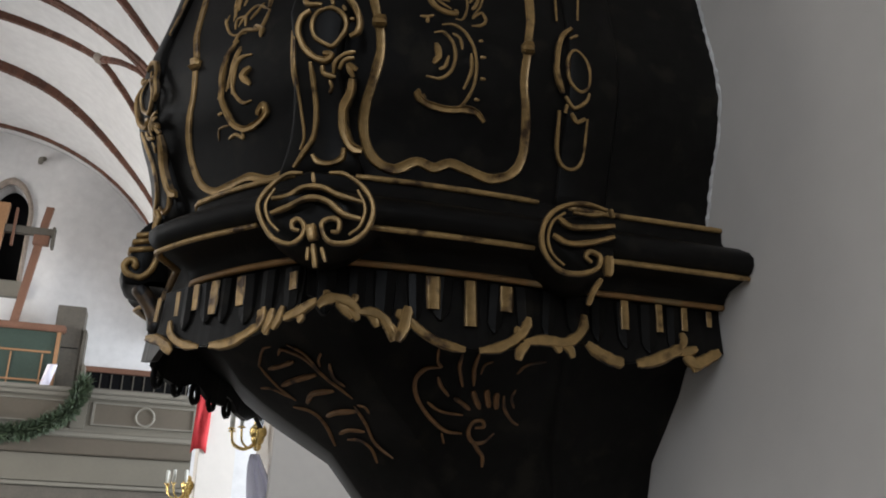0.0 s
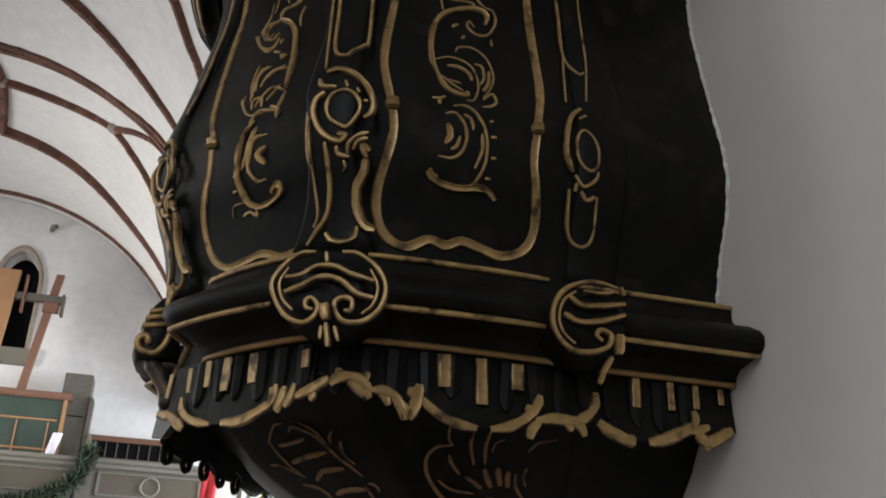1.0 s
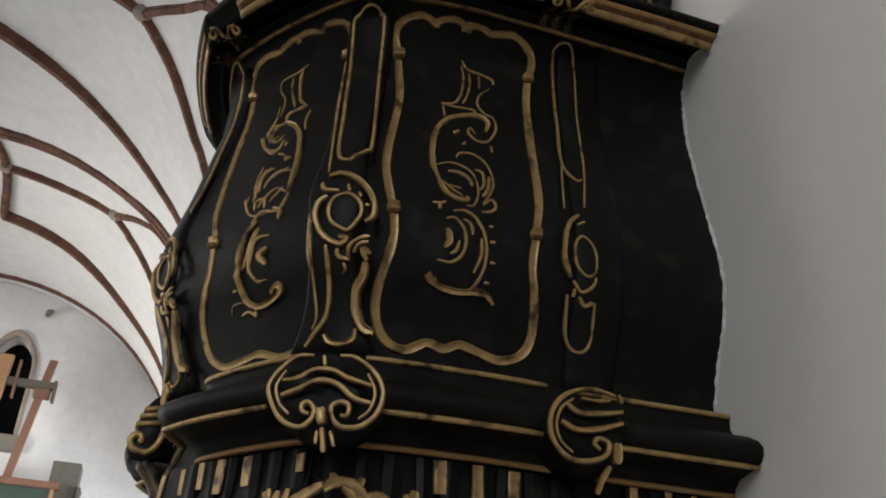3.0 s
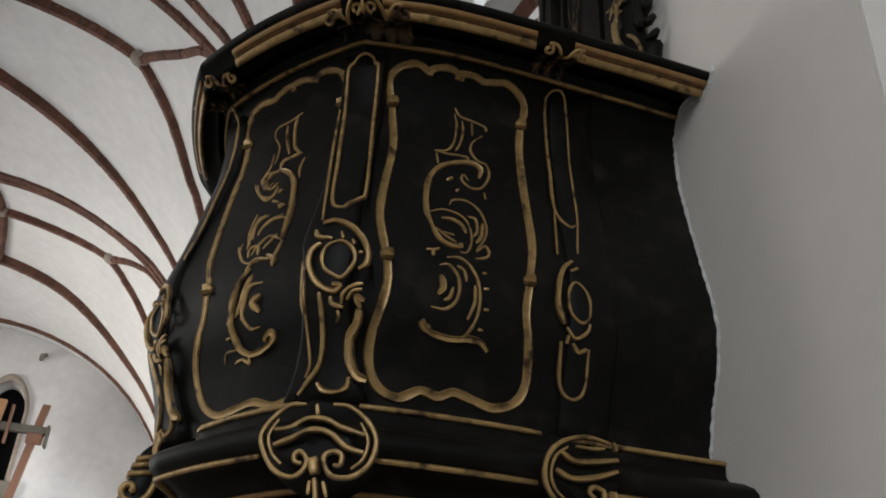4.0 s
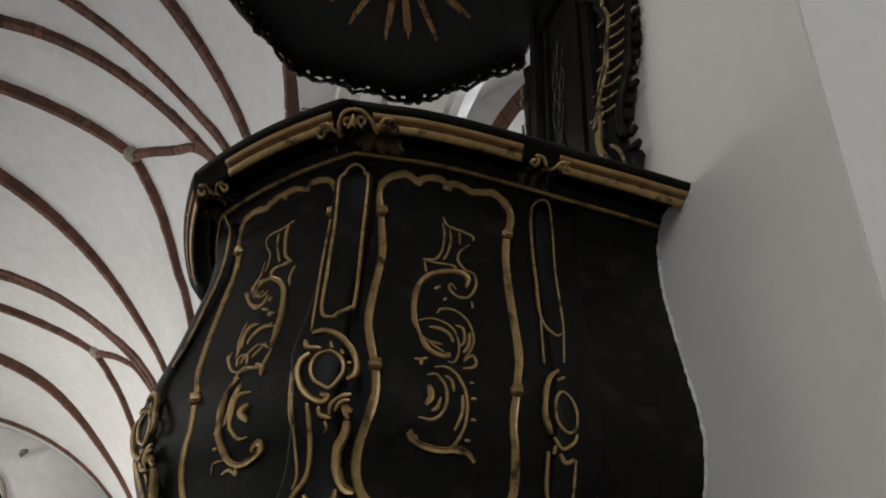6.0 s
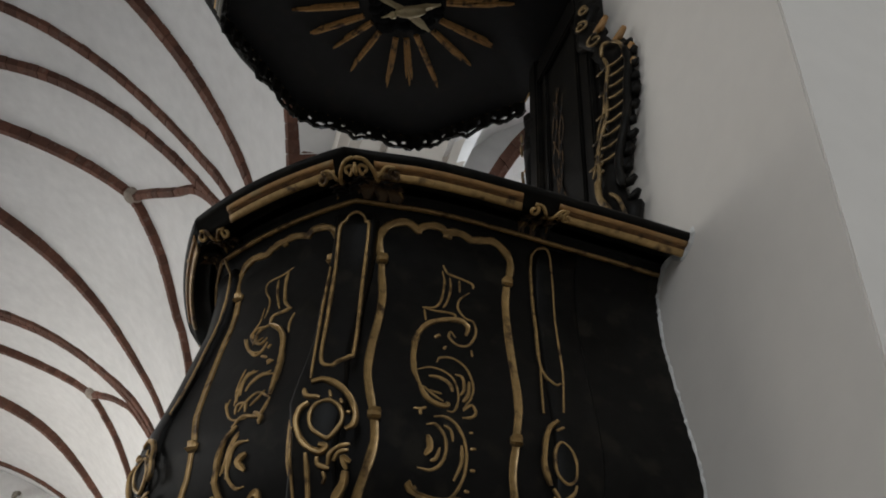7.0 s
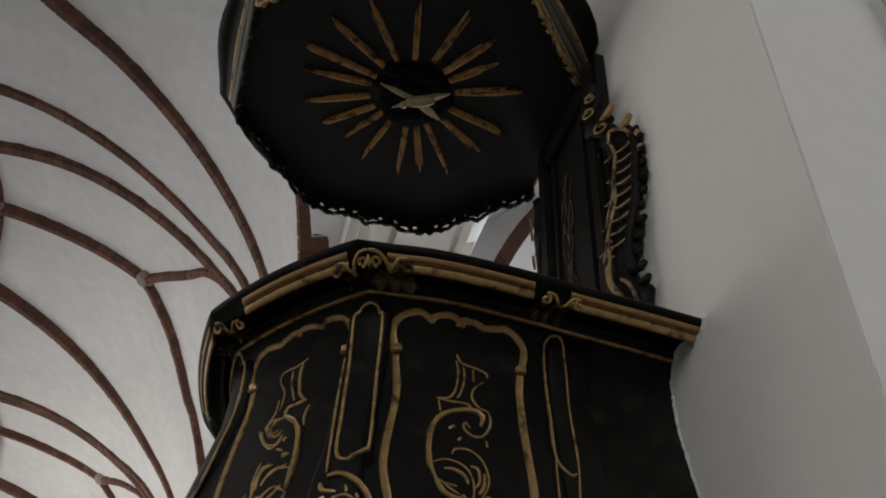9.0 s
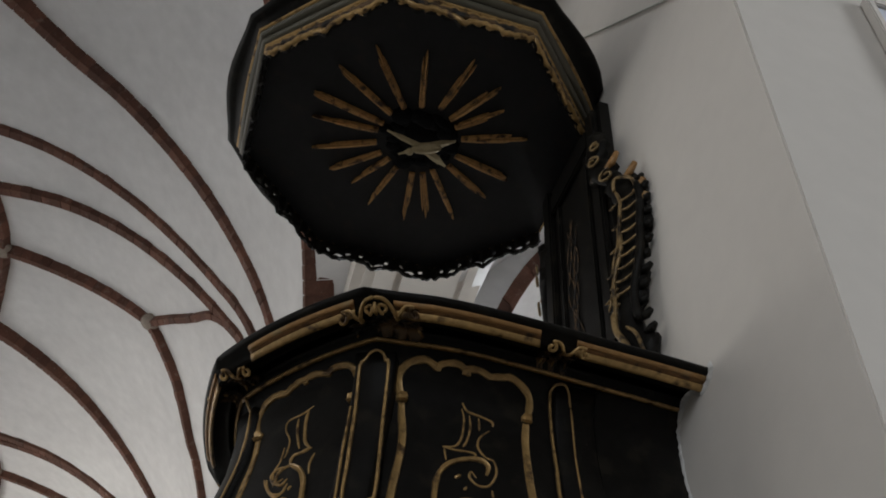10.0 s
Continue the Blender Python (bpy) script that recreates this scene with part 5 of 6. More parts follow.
def capital(place, tan, nor, half, crown, wrap=0.0, d_curl=0.120, d_dip=0.080, d_foot=0.006):
    """A carved cluster on the cornice: two curls that dip to a leafy foot, with a crown of two more between them on the main corner."""
    def q(a, d, lift=0.0):
        z = float(np.interp(d, CORNICE_D, CORNICE_Z))
        p = place + tan * a + nor * (d - wrap * abs(a) + lift * 0.5)
        return Vector((p.x, p.y, z - lift)) - PORIGIN
    gold, dark = [], []
    dip = half * 0.5 if crown else 0.0
    r = 0.0125 if crown else 0.011
    for s in (-1, 1):
        # the outer curl, its arm over the top and down into the dip
        arm = [(half + r * math.cos(w) * (1 - 0.11 * (w - 1.57)), d_curl + r * math.sin(w) * (1 - 0.11 * (w - 1.57))) for w in np.linspace(1.57 + 6.6, 1.57, 18)]
        arm += [(half - (half - dip) * 0.45, d_curl + r * 0.9), (half - (half - dip) * 0.8, d_curl - r * 0.6), (dip + 0.001, d_dip + 0.004), (dip, d_dip - 0.004)]
        gold.append(tube(glide([q(s * a, d, 0.010) for a, d in arm], 3), 0.0042, 7))
        if crown:
            arm = [(0.016 + 0.0105 * math.cos(w) * (1 - 0.10 * (4.71 - w)), d_curl + 0.0105 * math.sin(w) * (1 - 0.10 * (4.71 - w))) for w in np.linspace(-1.6, 4.71, 18)]
            gold.append(tube(glide([q(s * a, d, 0.012) for a, d in arm], 3), 0.0040, 7))
            gold.append(tube(glide([q(s * a, d, 0.012) for a, d in ((0.0, d_curl + 0.020), (0.020, d_curl + 0.019), (dip * 0.85, d_curl + 0.004), (dip, d_dip + 0.012), (dip, d_dip))], 5), 0.0046, 7))
    if crown:
        gold.append(tube([q(0, d_curl + 0.010, 0.012), q(0, d_curl - 0.004, 0.016), q(0, d_curl - 0.018, 0.012)], 0.006, 7))
    # gilded stems and dark leaves that fan down to the rail
    for a in ((-0.8, 0.0, 0.8) if not crown else (-0.95, 0.95)):
        gold.append(tube(glide([q(a * half * 0.75, d_dip - 0.006, 0.006), q(a * half * 0.85, (d_dip + d_foot) / 2, 0.004), q(a * half * 1.0, d_foot + 0.006, 0.005)], 4), 0.0026, 6))
    for row in range(3):
        num = (5, 4, 3)[row] if crown else (3, 3, 2)[row]
        d0 = d_foot + (d_dip - d_foot) * (0.0, 0.32, 0.62)[row]
        d1 = d0 + (d_dip - d_foot) * 0.52
        for k in range(num):
            a = (k - (num - 1) / 2) * half * 1.45 / max(1, num - 1)
            rings = []
            for t_ in (0, 0.2, 0.4, 0.6, 0.8, 1.0):
                w = half * (0.27 if crown else 0.34) * math.sin(math.pi * (0.22 + 0.68 * t_)) * (1 + 0.25 * math.cos(13 * t_ + k + row))
                d = d0 + (d1 - d0) * t_
                up = 0.003 + 0.004 * row + 0.012 * t_ ** 3
                rings.append([q(a - w, d, up - 0.005), q(a - w * 0.5, d, up + 0.003), q(a, d, up - 0.002), q(a + w * 0.5, d, up + 0.003), q(a + w, d, up - 0.005), q(a, d, up - 0.012)])
            dark.append(loft(rings, True, True))
    v, f = join(gold)
    raw("capital_curl", v, f, GOLD, pulpit, "gold curls of a carved capital", True)
    v, f = join(dark)
    raw("capital_foliage", v, f, BRONZE, pulpit, "dark bronzed leaves of a carved capital", True)


capital(CORNER_M + TAN["M"] * 0.024, TAN["M"], NOR["M"], 0.078, True, 0.42, 0.116, 0.080)
capital(Vector((0.602, FACE_Y - 0.018)), TAN["R"], NOR["R"], 0.038, False, 0.0, 0.108, 0.066)
n_c = CORNICE_REACH[2].normalized()
capital(CORNER_L + Vector((-n_c.y, n_c.x)) * 0.042, Vector((-n_c.y, n_c.x)), n_c, 0.030, False, 0.0, 0.113, 0.082)
capital(CORNER_L + Vector((0, 0.012)), Vector((0.1, -1)).normalized(), Vector((-1, -0.1)).normalized(), 0.022, False, 0.0, 0.060, 0.035)

# crumbled filler where the parapet and cornice meet the pier
random.seed(4)
edge = [(float(np.interp(z, OUT_Z, OUT_D)), z) for z in np.linspace(2.232, 3.03, 90)] + [(0.010, 3.042), (0.014, 3.058), (0.035, 3.062), (0.062, 3.054), (0.084, 3.040), (0.098, 3.024), (0.118, 3.034), (0.140, 3.046), (0.153, 3.056), (0.15, 3.070)]
rings = []
for i, (d, z) in enumerate(edge):
    d0, z0 = edge[max(i - 1, 0)]
    d1, z1 = edge[min(i + 1, len(edge) - 1)]
    n = math.hypot(d1 - d0, z1 - z0) or 1
    out, up = (z1 - z0) / n, -(d1 - d0) / n
    w = 0.003 + 0.006 * abs(noise.noise((z * 30, d * 30, 0))) * 2 + random.uniform(0, 0.003) + (0.012 * random.random() if z > 3.0 else 0)
    h = random.uniform(0.002, 0.006)
    rings.append([(WALL_X - 0.0005, FACE_Y - d + 0.004 * out, z - 0.004 * up), (WALL_X - h, FACE_Y - d + 0.003 * out, z - 0.003 * up), (WALL_X - h * 0.7, FACE_Y - d - w * out * 0.6, z + w * up * 0.6), (WALL_X - 0.0005, FACE_Y - d - w * out, z + w * up)])
v, f = loft(rings, True, True)
tagged(raw("wall_filler", v, f, FILLER), "rough white filler along the joint with the pier", "filler", kind="structure")

# ---- the canopy over the pulpit ----
CAN_X, CAN_Y, CAN_Z, CAN_R = 0.341, 1.997, 4.40, 0.640
canopy = thing("pulpit_canopy", (CAN_X, CAN_Y, CAN_Z), "black octagonal pulpit canopy with a gilded sunburst underneath", "canopy")
FLAT = CAN_R * math.cos(math.pi / 8)


def eight(d, z, bow=0.0, n=8):
    """An octagon d metres out from the canopy's lower edge, its sides bowed."""
    out = []
    for i in range(8):
        a0, a1 = radians(-112.5 + 45 * i), radians(-67.5 + 45 * i)
        r = (FLAT + d) / math.cos(math.pi / 8)
        p0, p1 = Vector((math.cos(a0), math.sin(a0))) * r, Vector((math.cos(a1), math.sin(a1))) * r
        nn = Vector((math.cos((a0 + a1) / 2), math.sin((a0 + a1) / 2)))
        for k in range(n):
            s = k / n
            p = p0.lerp(p1, s) + nn * bow * math.sin(math.pi * s) ** 1.5
            out.append(Vector((min(p.x, WALL_X - CAN_X - 0.004), p.y, z)))
    return out


def eight_band(name, prof, mat, label="", smooth=True):
    v, f = loft([eight(d, z, b) for d, z, b in prof], True)
    return raw(name, v, f, mat, canopy, label, smooth)


soffit = eight(-0.004, 0.085)
raw("soffit", soffit, [tuple(range(len(soffit)))], SOFFITBLACK, canopy, "flat black underside")
eight_band("lower_bead", [(-0.006, 0.085, 0), (0.0, 0.080, 0), (0.010, 0.080, 0), (0.013, 0.088, 0)], GOLD, "dull gold bead")
eight_band("lower_moulding", [(0.013, 0.088, 0), (0.022, 0.090, 0), (0.028, 0.100, 0.002), (0.025, 0.112, 0.004)], OLIVE, "olive grey moulding")
eight_band("groove", [(0.025, 0.112, 0.004), (0.021, 0.116, 0.004), (0.022, 0.122, 0.005)], BLACK, "black groove")
eight_band("upper_moulding", [(0.022, 0.122, 0.005), (0.034, 0.124, 0.006), (0.041, 0.134, 0.008), (0.040, 0.142, 0.008)], OLIVE, "olive grey moulding")
eight_band("gold_moulding", [(0.040, 0.142, 0.008), (0.047, 0.143, 0.009), (0.048, 0.149, 0.010), (0.044, 0.152, 0.010)], GOLD, "dull gold moulding")
eight_band("cornice", [(0.044, 0.152, 0.010), (0.050, 0.156, 0.012), (0.056, 0.168, 0.016), (0.066, 0.174, 0.028), (0.078, 0.176, 0.034), (0.088, 0.186, 0.040), (0.090, 0.198, 0.040), (0.083, 0.210, 0.036), (0.04, 0.220, 0.02), (-0.1, 0.245, 0), (-0.22, 0.32, 0), (-0.30, 0.45, 0), (-0.42, 0.52, 0), (-0.58, 0.54, 0)], BLACK, "black bowed cornice and roof")

# pierced lace under the edge: a leafy band with holes, one piece for each side
random.seed(11)


def lace(i):
    far = i in (3, 4, 5, 6)
    a0, a1 = radians(-112.5 + 45 * i), radians(-67.5 + 45 * i)
    r = CAN_R * 0.995
    p0, p1 = Vector((math.cos(a0), math.sin(a0))) * r, Vector((math.cos(a1), math.sin(a1))) * r
    nn = Vector((math.cos((a0 + a1) / 2), math.sin((a0 + a1) / 2)))
    t = (p1 - p0)
    width = t.length
    cols = 96

    def depth(s):
        wave = abs(math.sin(math.pi * s * 3)) ** 0.6
        return 0.052 + 0.026 * wave + 0.014 * math.exp(-((s - 0.5) / 0.05) ** 2) + 0.006 * math.sin(40 * s)

    def hole(s, h, low):
        for c, w, frac in ((0.10, 0.016, 0.62), (0.19, 0.030, 0.74), (0.27, 0.014, 0.58), (0.40, 0.014, 0.60), (0.46, 0.030, 0.78), (0.55, 0.028, 0.78), (0.62, 0.012, 0.56), (0.73, 0.016, 0.60), (0.81, 0.032, 0.76), (0.90, 0.013, 0.6)):
            if ((s - c) / (w * 1.4)) ** 2 + ((h - low * frac) / (low * 0.17)) ** 2 < 1:
                return True
        return False
    rows = 22
    verts, faces = [], []
    for layer in (0.0, 0.010):
        for j in range(cols + 1):
            s = j / cols
            low = depth(s)
            for k in range(rows + 1):
                h = low * k / rows
                p = p0 + t * s + nn * (layer - 0.006 + 0.004 * math.sin(60 * s))
                verts.append((min(p.x, WALL_X - CAN_X - 0.003), p.y, 0.085 - h))
    size = (cols + 1) * (rows + 1)
    keep = [[not hole((j + 0.5) / cols, depth((j + 0.5) / cols) * (k + 0.5) / rows, depth((j + 0.5) / cols)) for k in range(rows)] for j in range(cols)]
    for j in range(cols):
        for k in range(rows):
            if not keep[j][k]:
                continue
            a = j * (rows + 1) + k
            b, c, d = a + 1, a + rows + 2, a + rows + 1
            faces.append((a, b, c, d))
            faces.append((size + a, size + d, size + c, size + b))
            for (x, y), (u, v) in (((j - 1, k), (a, b)), ((j + 1, k), (c, d)), ((j, k - 1), (d, a)), ((j, k + 1), (b, c))):
                if not (0 <= x < cols and 0 <= y < rows and keep[x][y]):
                    faces.append((u, size + u, size + v, v))
    ob = raw("lace", verts, faces, BLACK, canopy, "pierced black lace edging")
    # gold leaf on the outer side
    line = []
    for k in range(30):
        s = k / 29
        q = p0 + t * s + nn * 0.006
        line.append((min(q.x, WALL_X - CAN_X - 0.003), q.y, 0.085 - depth(s) * 0.82 + 0.006 * math.sin(70 * s)))
    v, f = tube(line, 0.008 if far else 0.012, 6, 0.8)
    raw("lace_edge", v, f, BLACK if far else GOLD, ob, "ragged black edge" if far else "ragged dull gold edge", True)
    if not far:
        for h, size, mat in ((0.050, 0.015, BRONZE), (0.072, 0.010, GOLD)):
            line = []
            for k in range(40):
                s = k / 39
                q = p0 + t * s + nn * (0.003 + 0.003 * math.sin(90 * s))
                line.append((min(q.x, WALL_X - CAN_X - 0.003), q.y, h + 0.004 * math.sin(47 * s)))
            v, f = tube(line, size, 6, 0.8)
            raw("lace_band", v, f, mat, ob, "worn gilded leaf band", True)


for i in range(8):
    if i != 2:
        lace(i)

# sunburst: split, uneven rays round a dark cloud
random.seed(21)
SUN_X, SUN_Y = 0.006, -0.040
RAYS = ((233, 0.42), (258, 0.38), (283, 0.40), (304, 0.39), (319, 0.35), (340, 0.405), (10, 0.385), (30, 0.38), (54, 0.41), (69, 0.39), (83, 0.405), (106, 0.38), (124, 0.35), (139, 0.385), (157, 0.415), (177, 0.40), (191, 0.42), (212, 0.415))
for angle, reach in RAYS:
    a = radians(angle)
    d, s = Vector((math.cos(a), math.sin(a), 0)), Vector((-math.sin(a), math.cos(a), 0))
    r0, r1 = 0.152 + random.uniform(-0.008, 0.008), reach
    group = []
    for j, off in enumerate((-0.007, 0.0, 0.007)):
        end = r1 - random.uniform(0.0, 0.015) - (0.0 if j == 1 else random.uniform(0.0, 0.075))
        skew = random.uniform(-0.006, 0.006)
        rings = []
        for r, w, lift in ((r0, 0.0046, 0.012), (r0 + 0.4 * (end - r0), 0.0054, 0.016), (end - 0.02, 0.0046, 0.013), (end, 0.0012, 0.008)):
            t = (r - r0) / (end - r0)
            c = Vector((SUN_X, SUN_Y, 0.085)) + d * r + s * (off * (0.9 + 0.35 * t) + skew * t)
            rings.append([c + s * w, c + s * w * 0.4 - Vector((0, 0, lift + 0.004 * (j == 1))), c - s * w * 0.4 - Vector((0, 0, lift + 0.004 * (j == 1))), c - s * w])
        group.append(loft(rings, True, True))
    v, f = join(group)
    raw("ray", v, f, GILT, canopy, "split gilded ray")
bm = bmesh.new()
for k in range(46):
    a, r = 2 * math.pi * k / 46 + random.uniform(-0.1, 0.1), random.uniform(0.085, 0.128)
    bmesh.ops.create_icosphere(bm, subdivisions=2, radius=random.uniform(0.014, 0.034), matrix=Matrix.Translation((SUN_X + r * math.cos(a), SUN_Y + r * math.sin(a), 0.082)) @ Matrix.Rotation(a, 4, "Z") @ Matrix.Diagonal((random.uniform(0.7, 1.3), random.uniform(0.7, 1.5), 0.6, 1)))
bmesh.ops.create_cone(bm, cap_ends=True, segments=24, radius1=0.11, radius2=0.11, depth=0.01, matrix=Matrix.Translation((SUN_X, SUN_Y, 0.083)))
part("cloud", bm, DARK, canopy, "dark carved cloud ring", True)
# the carved figure at its centre, a plain winged shape
figure = thing("carved_figure", (CAN_X + SUN_X - 0.012, CAN_Y + SUN_Y - 0.034, CAN_Z + 0.03), "small silvered carved winged shape hung under the canopy", "carving")
bm = bmesh.new()
bmesh.ops.create_uvsphere(bm, u_segments=16, v_segments=12, radius=1, matrix=Matrix.Translation((0.036, 0.000, -0.035)) @ Matrix.Rotation(radians(-22), 4, "Z") @ Matrix.Diagonal((0.056, 0.020, 0.022, 1)))
bmesh.ops.create_uvsphere(bm, u_segments=12, v_segments=8, radius=0.014, matrix=Matrix.Translation((-0.018, 0.028, -0.042)))
for end, wide in ((Vector((-0.115, -0.012, -0.008)), 0.015), (Vector((0.13, -0.055, -0.02)), 0.020), (Vector((0.128, 0.068, -0.02)), 0.020), (Vector((0.10, 0.062, -0.024)), 0.014), (Vector((-0.052, 0.062, -0.03)), 0.012)):
    rings = []
    for t in (0, 0.3, 0.6, 0.85, 1.0):
        w = wide * (1 - 0.8 * t ** 2) * (1 + 0.15 * math.sin(14 * t))
        c = Vector((0.02, 0, -0.035)).lerp(end, t)
        s = Vector((-end.y, end.x, 0)).normalized()
        rings.append([c + s * w, c + Vector((0, 0, 0.008)), c - s * w, c - Vector((0, 0, 0.009 * (1 - t)))])
    v, f = loft(rings, True, True)
    vs = [bm.verts.new(p) for p in v]
    for g in f:
        bm.faces.new([vs[i] for i in g])
ob = part("carving", bm, SILVER, figure, "", False)

# ---- the backboard between pulpit and canopy ----
board = thing("backboard", (0.90, 1.85, 3.09), "black panelled backboard with gold ornaments fixed to the pier", "backboard")
boxed("panel", 0.895, WALL_X - 0.004, 1.58, 2.075, 3.092, 4.47, BLACK, board)
for y0, y1, x in ((1.60, 1.66, 0.872), (1.70, 1.73, 0.884), (1.94, 1.97, 0.884), (2.00, 2.06, 0.870)):
    boxed("stile", x, 0.897, y0, y1, 3.094, 4.44, BLACK, board, "", 0.006)
boxed("top_rail", 0.874, 0.897, 1.665, 1.995, 4.30, 4.40, BLACK, board, "", 0.006)
random.seed(8)
group = []
for k in range(5):
    pts = [Vector((0.890, 1.855 + 0.035 * math.sin(2.3 * j + k * 1.7) + 0.008 * k, 3.22 + 0.17 * j + 0.02 * k)) - Vector(board.location) for j in range(6)]
    group.append(tube(glide(pts, 4), 0.0022, 5))
v, f = join(group)
raw("panel_ornament", v, f, BRONZE, board, "thin worn gilded scrolls", True)


def ear(y, face_dir, stand=0.845):
    """A pierced wing of curls along the backboard's edge; face_dir points away from the board."""
    o = Vector(board.location)
    dark, gold, tips = [], [], []

    def q(out, z, front=0.0):
        return Vector((min(0.926, stand + 0.55 * max(0.0, out)) - front * 0.85, y + face_dir * (out + front * 0.3), z)) - o
    spine = glide([(0.02, 3.10), (0.075, 3.22), (0.05, 3.36), (0.075, 3.55), (0.105, 3.74), (0.085, 3.90), (0.02, 4.02), (0.0, 4.12), (0.01, 4.22)], 6)
    zs_, as_ = [p[1] for p in spine], [p[0] for p in spine]

    def mid(z):
        return float(np.interp(z, zs_, as_))
    rings = []
    for i, (a, z) in enumerate(spine):
        w = 0.040 + 0.012 * math.sin(i * 0.9) + 0.008 * math.sin(i * 2.3)
        rings.append([q(a - w, z, 0.002), q(a - w * 0.3, z, 0.016), q(a + w * 0.5, z, 0.014), q(a + w, z, 0.0), q(a + w * 0.9, z, -0.022), q(a - w, z, -0.022)])
    dark.append(loft(rings, True, True))
    # two rails with ribs between them, a scroll below and curls above
    gold.append(tube(glide([q(mid(z) - 0.022 + 0.006 * math.sin(z * 30), z, 0.026) for z in np.linspace(3.36, 3.86, 12)], 3), 0.0062, 6))
    gold.append(tube(glide([q(mid(z) - 0.036 + 0.004 * math.sin(z * 40), z, 0.020) for z in np.linspace(3.42, 3.72, 8)], 3), 0.004, 6))
    dark.append(tube(glide([q(mid(z) + 0.036 + 0.005 * math.sin(z * 25), z, 0.02) for z in np.linspace(3.34, 3.86, 12)], 3), 0.013, 7))
    gold.append(tube(glide([q(mid(3.86) - 0.022, 3.86, 0.03), q(mid(3.9) + 0.0, 3.905, 0.034), q(mid(3.88) + 0.036, 3.88, 0.03), q(mid(3.84) + 0.040, 3.83, 0.026)], 5), 0.006, 6))
    for k in range(9):
        z = 3.46 + 0.044 * k
        b = mid(z)
        gold.append(tube(glide([q(b - 0.022, z, 0.026), q(b + 0.006, z - 0.010, 0.030), q(b + 0.034, z + 0.006, 0.024)], 4), 0.0042, 6))
        if k % 2 == 0:
            gold.append(tube([q(b - 0.024, z, 0.024), q(b - 0.044, z - 0.010, 0.022), q(b - 0.058, z - 0.002, 0.014)], 0.0046, 6))
    for k in range(12):
        z = 3.30 + 0.052 * k
        b = mid(z)
        dark.append(tube([q(b + 0.036, z, 0.008), q(b + 0.054, z + 0.004, 0.008), q(b + 0.062 + 0.006 * math.sin(k * 2.1), z + 0.018, 0.004)], 0.013, 7, 0.6))
    for a, z, up in ((0.150, 3.84, 0.016), (0.155, 3.775, 0.012), (0.125, 3.925, 0.03), (0.075, 4.02, 0.035)):
        tips.append(tube([q(a - 0.028, z - 0.012, 0.01), q(a - 0.006, z, 0.012), q(a + 0.012, z + up, 0.01)], 0.0125, 7, 0.7))
    gold.append(tube(glide([q(0.02, 3.13, 0.03), q(0.055, 3.18, 0.035), q(0.060, 3.26, 0.03), q(0.035, 3.33, 0.03), q(0.03, 3.40, 0.026)], 5), 0.010, 6))
    gold.append(tube(glide([q(0.085, 3.14, 0.02), q(0.095, 3.22, 0.024), q(0.080, 3.30, 0.022), q(0.055, 3.34, 0.02)], 5), 0.006, 6))
    for c, z, r, hand in ((0.055, 3.96, 0.028, 1), (0.015, 4.06, 0.024, -1), (0.03, 4.13, 0.02, 1)):
        gold.append(tube([q(c + hand * r * (1 - 0.7 * k / 19) * math.cos(1.2 + 7.5 * k / 19), z + r * (1 - 0.7 * k / 19) * math.sin(1.2 + 7.5 * k / 19), 0.026) for k in range(20)], 0.0045, 6))
    for k in range(7):
        gold.append(tube([q(0.030 + 0.014 * (k % 2), 3.40 + 0.014 * k, 0.026), q(0.038 + 0.014 * (k % 2), 3.408 + 0.014 * k, 0.03)], 0.007, 6))
    for nm, grp, mat, lb in (("wing_body", dark, BLACK, "black carved body"), ("wing_rib", gold, WINGGOLD, "dull gold ribs and scrolls"), ("wing_tip", tips, REDGOLD, "reddish gold leaf tips")):
        for v, f in (grp if nm != "wing_body" else [join(grp)]):
            raw(nm, v, f, mat, board, lb, True)


ear(1.575, -1)
ear(2.085, 1, 0.872)

# thin painted conduit high on the pier, and the boxed panel on its other face
conduit = thing("wall_conduit", (WALL_X, 1.4, 4.7), "thin grey painted line of conduit on the pier", "conduit")
v, f = tube([Vector((WALL_X - 0.006, y, z)) - Vector(conduit.location) for y, z in ((1.95, 5.39), (1.65, 5.04), (1.15, 4.45), (0.90, 4.16))], 0.004, 8, 1.0)
raw("conduit", v, f, CANDLE, conduit, "", True)
panel = thing("boxed_panel", (1.8, EDGE_Y, 3.0), "white framed panel on the pier", "panel")
boxed("panel_board", 1.40, 2.15, EDGE_Y - 0.022, EDGE_Y - 0.002, 1.2, 4.17, PAPER, panel)
boxed("panel_edge", 1.375, 1.40, EDGE_Y - 0.034, EDGE_Y - 0.002, 1.2, 4.20, WALLPAINT, panel, "", 0.004)
boxed("panel_edge", 1.40, 2.15, EDGE_Y - 0.034, EDGE_Y - 0.002, 4.17, 4.20, WALLPAINT, panel, "", 0.004)


# ---- the gallery at the nave's end ----
GAL_Y = 17.0
gallery = thing("gallery", (-2.5, GAL_Y, 2.8), "cream and taupe painted wooden organ gallery with panels", "gallery")


def gal(name, x0, x1, dy0, dy1, z0, z1, mat, label="", bevel=0.0):
    return boxed(name, x0, x1, GAL_Y + dy0, GAL_Y + dy1, z0, z1, mat, gallery, label, bevel)


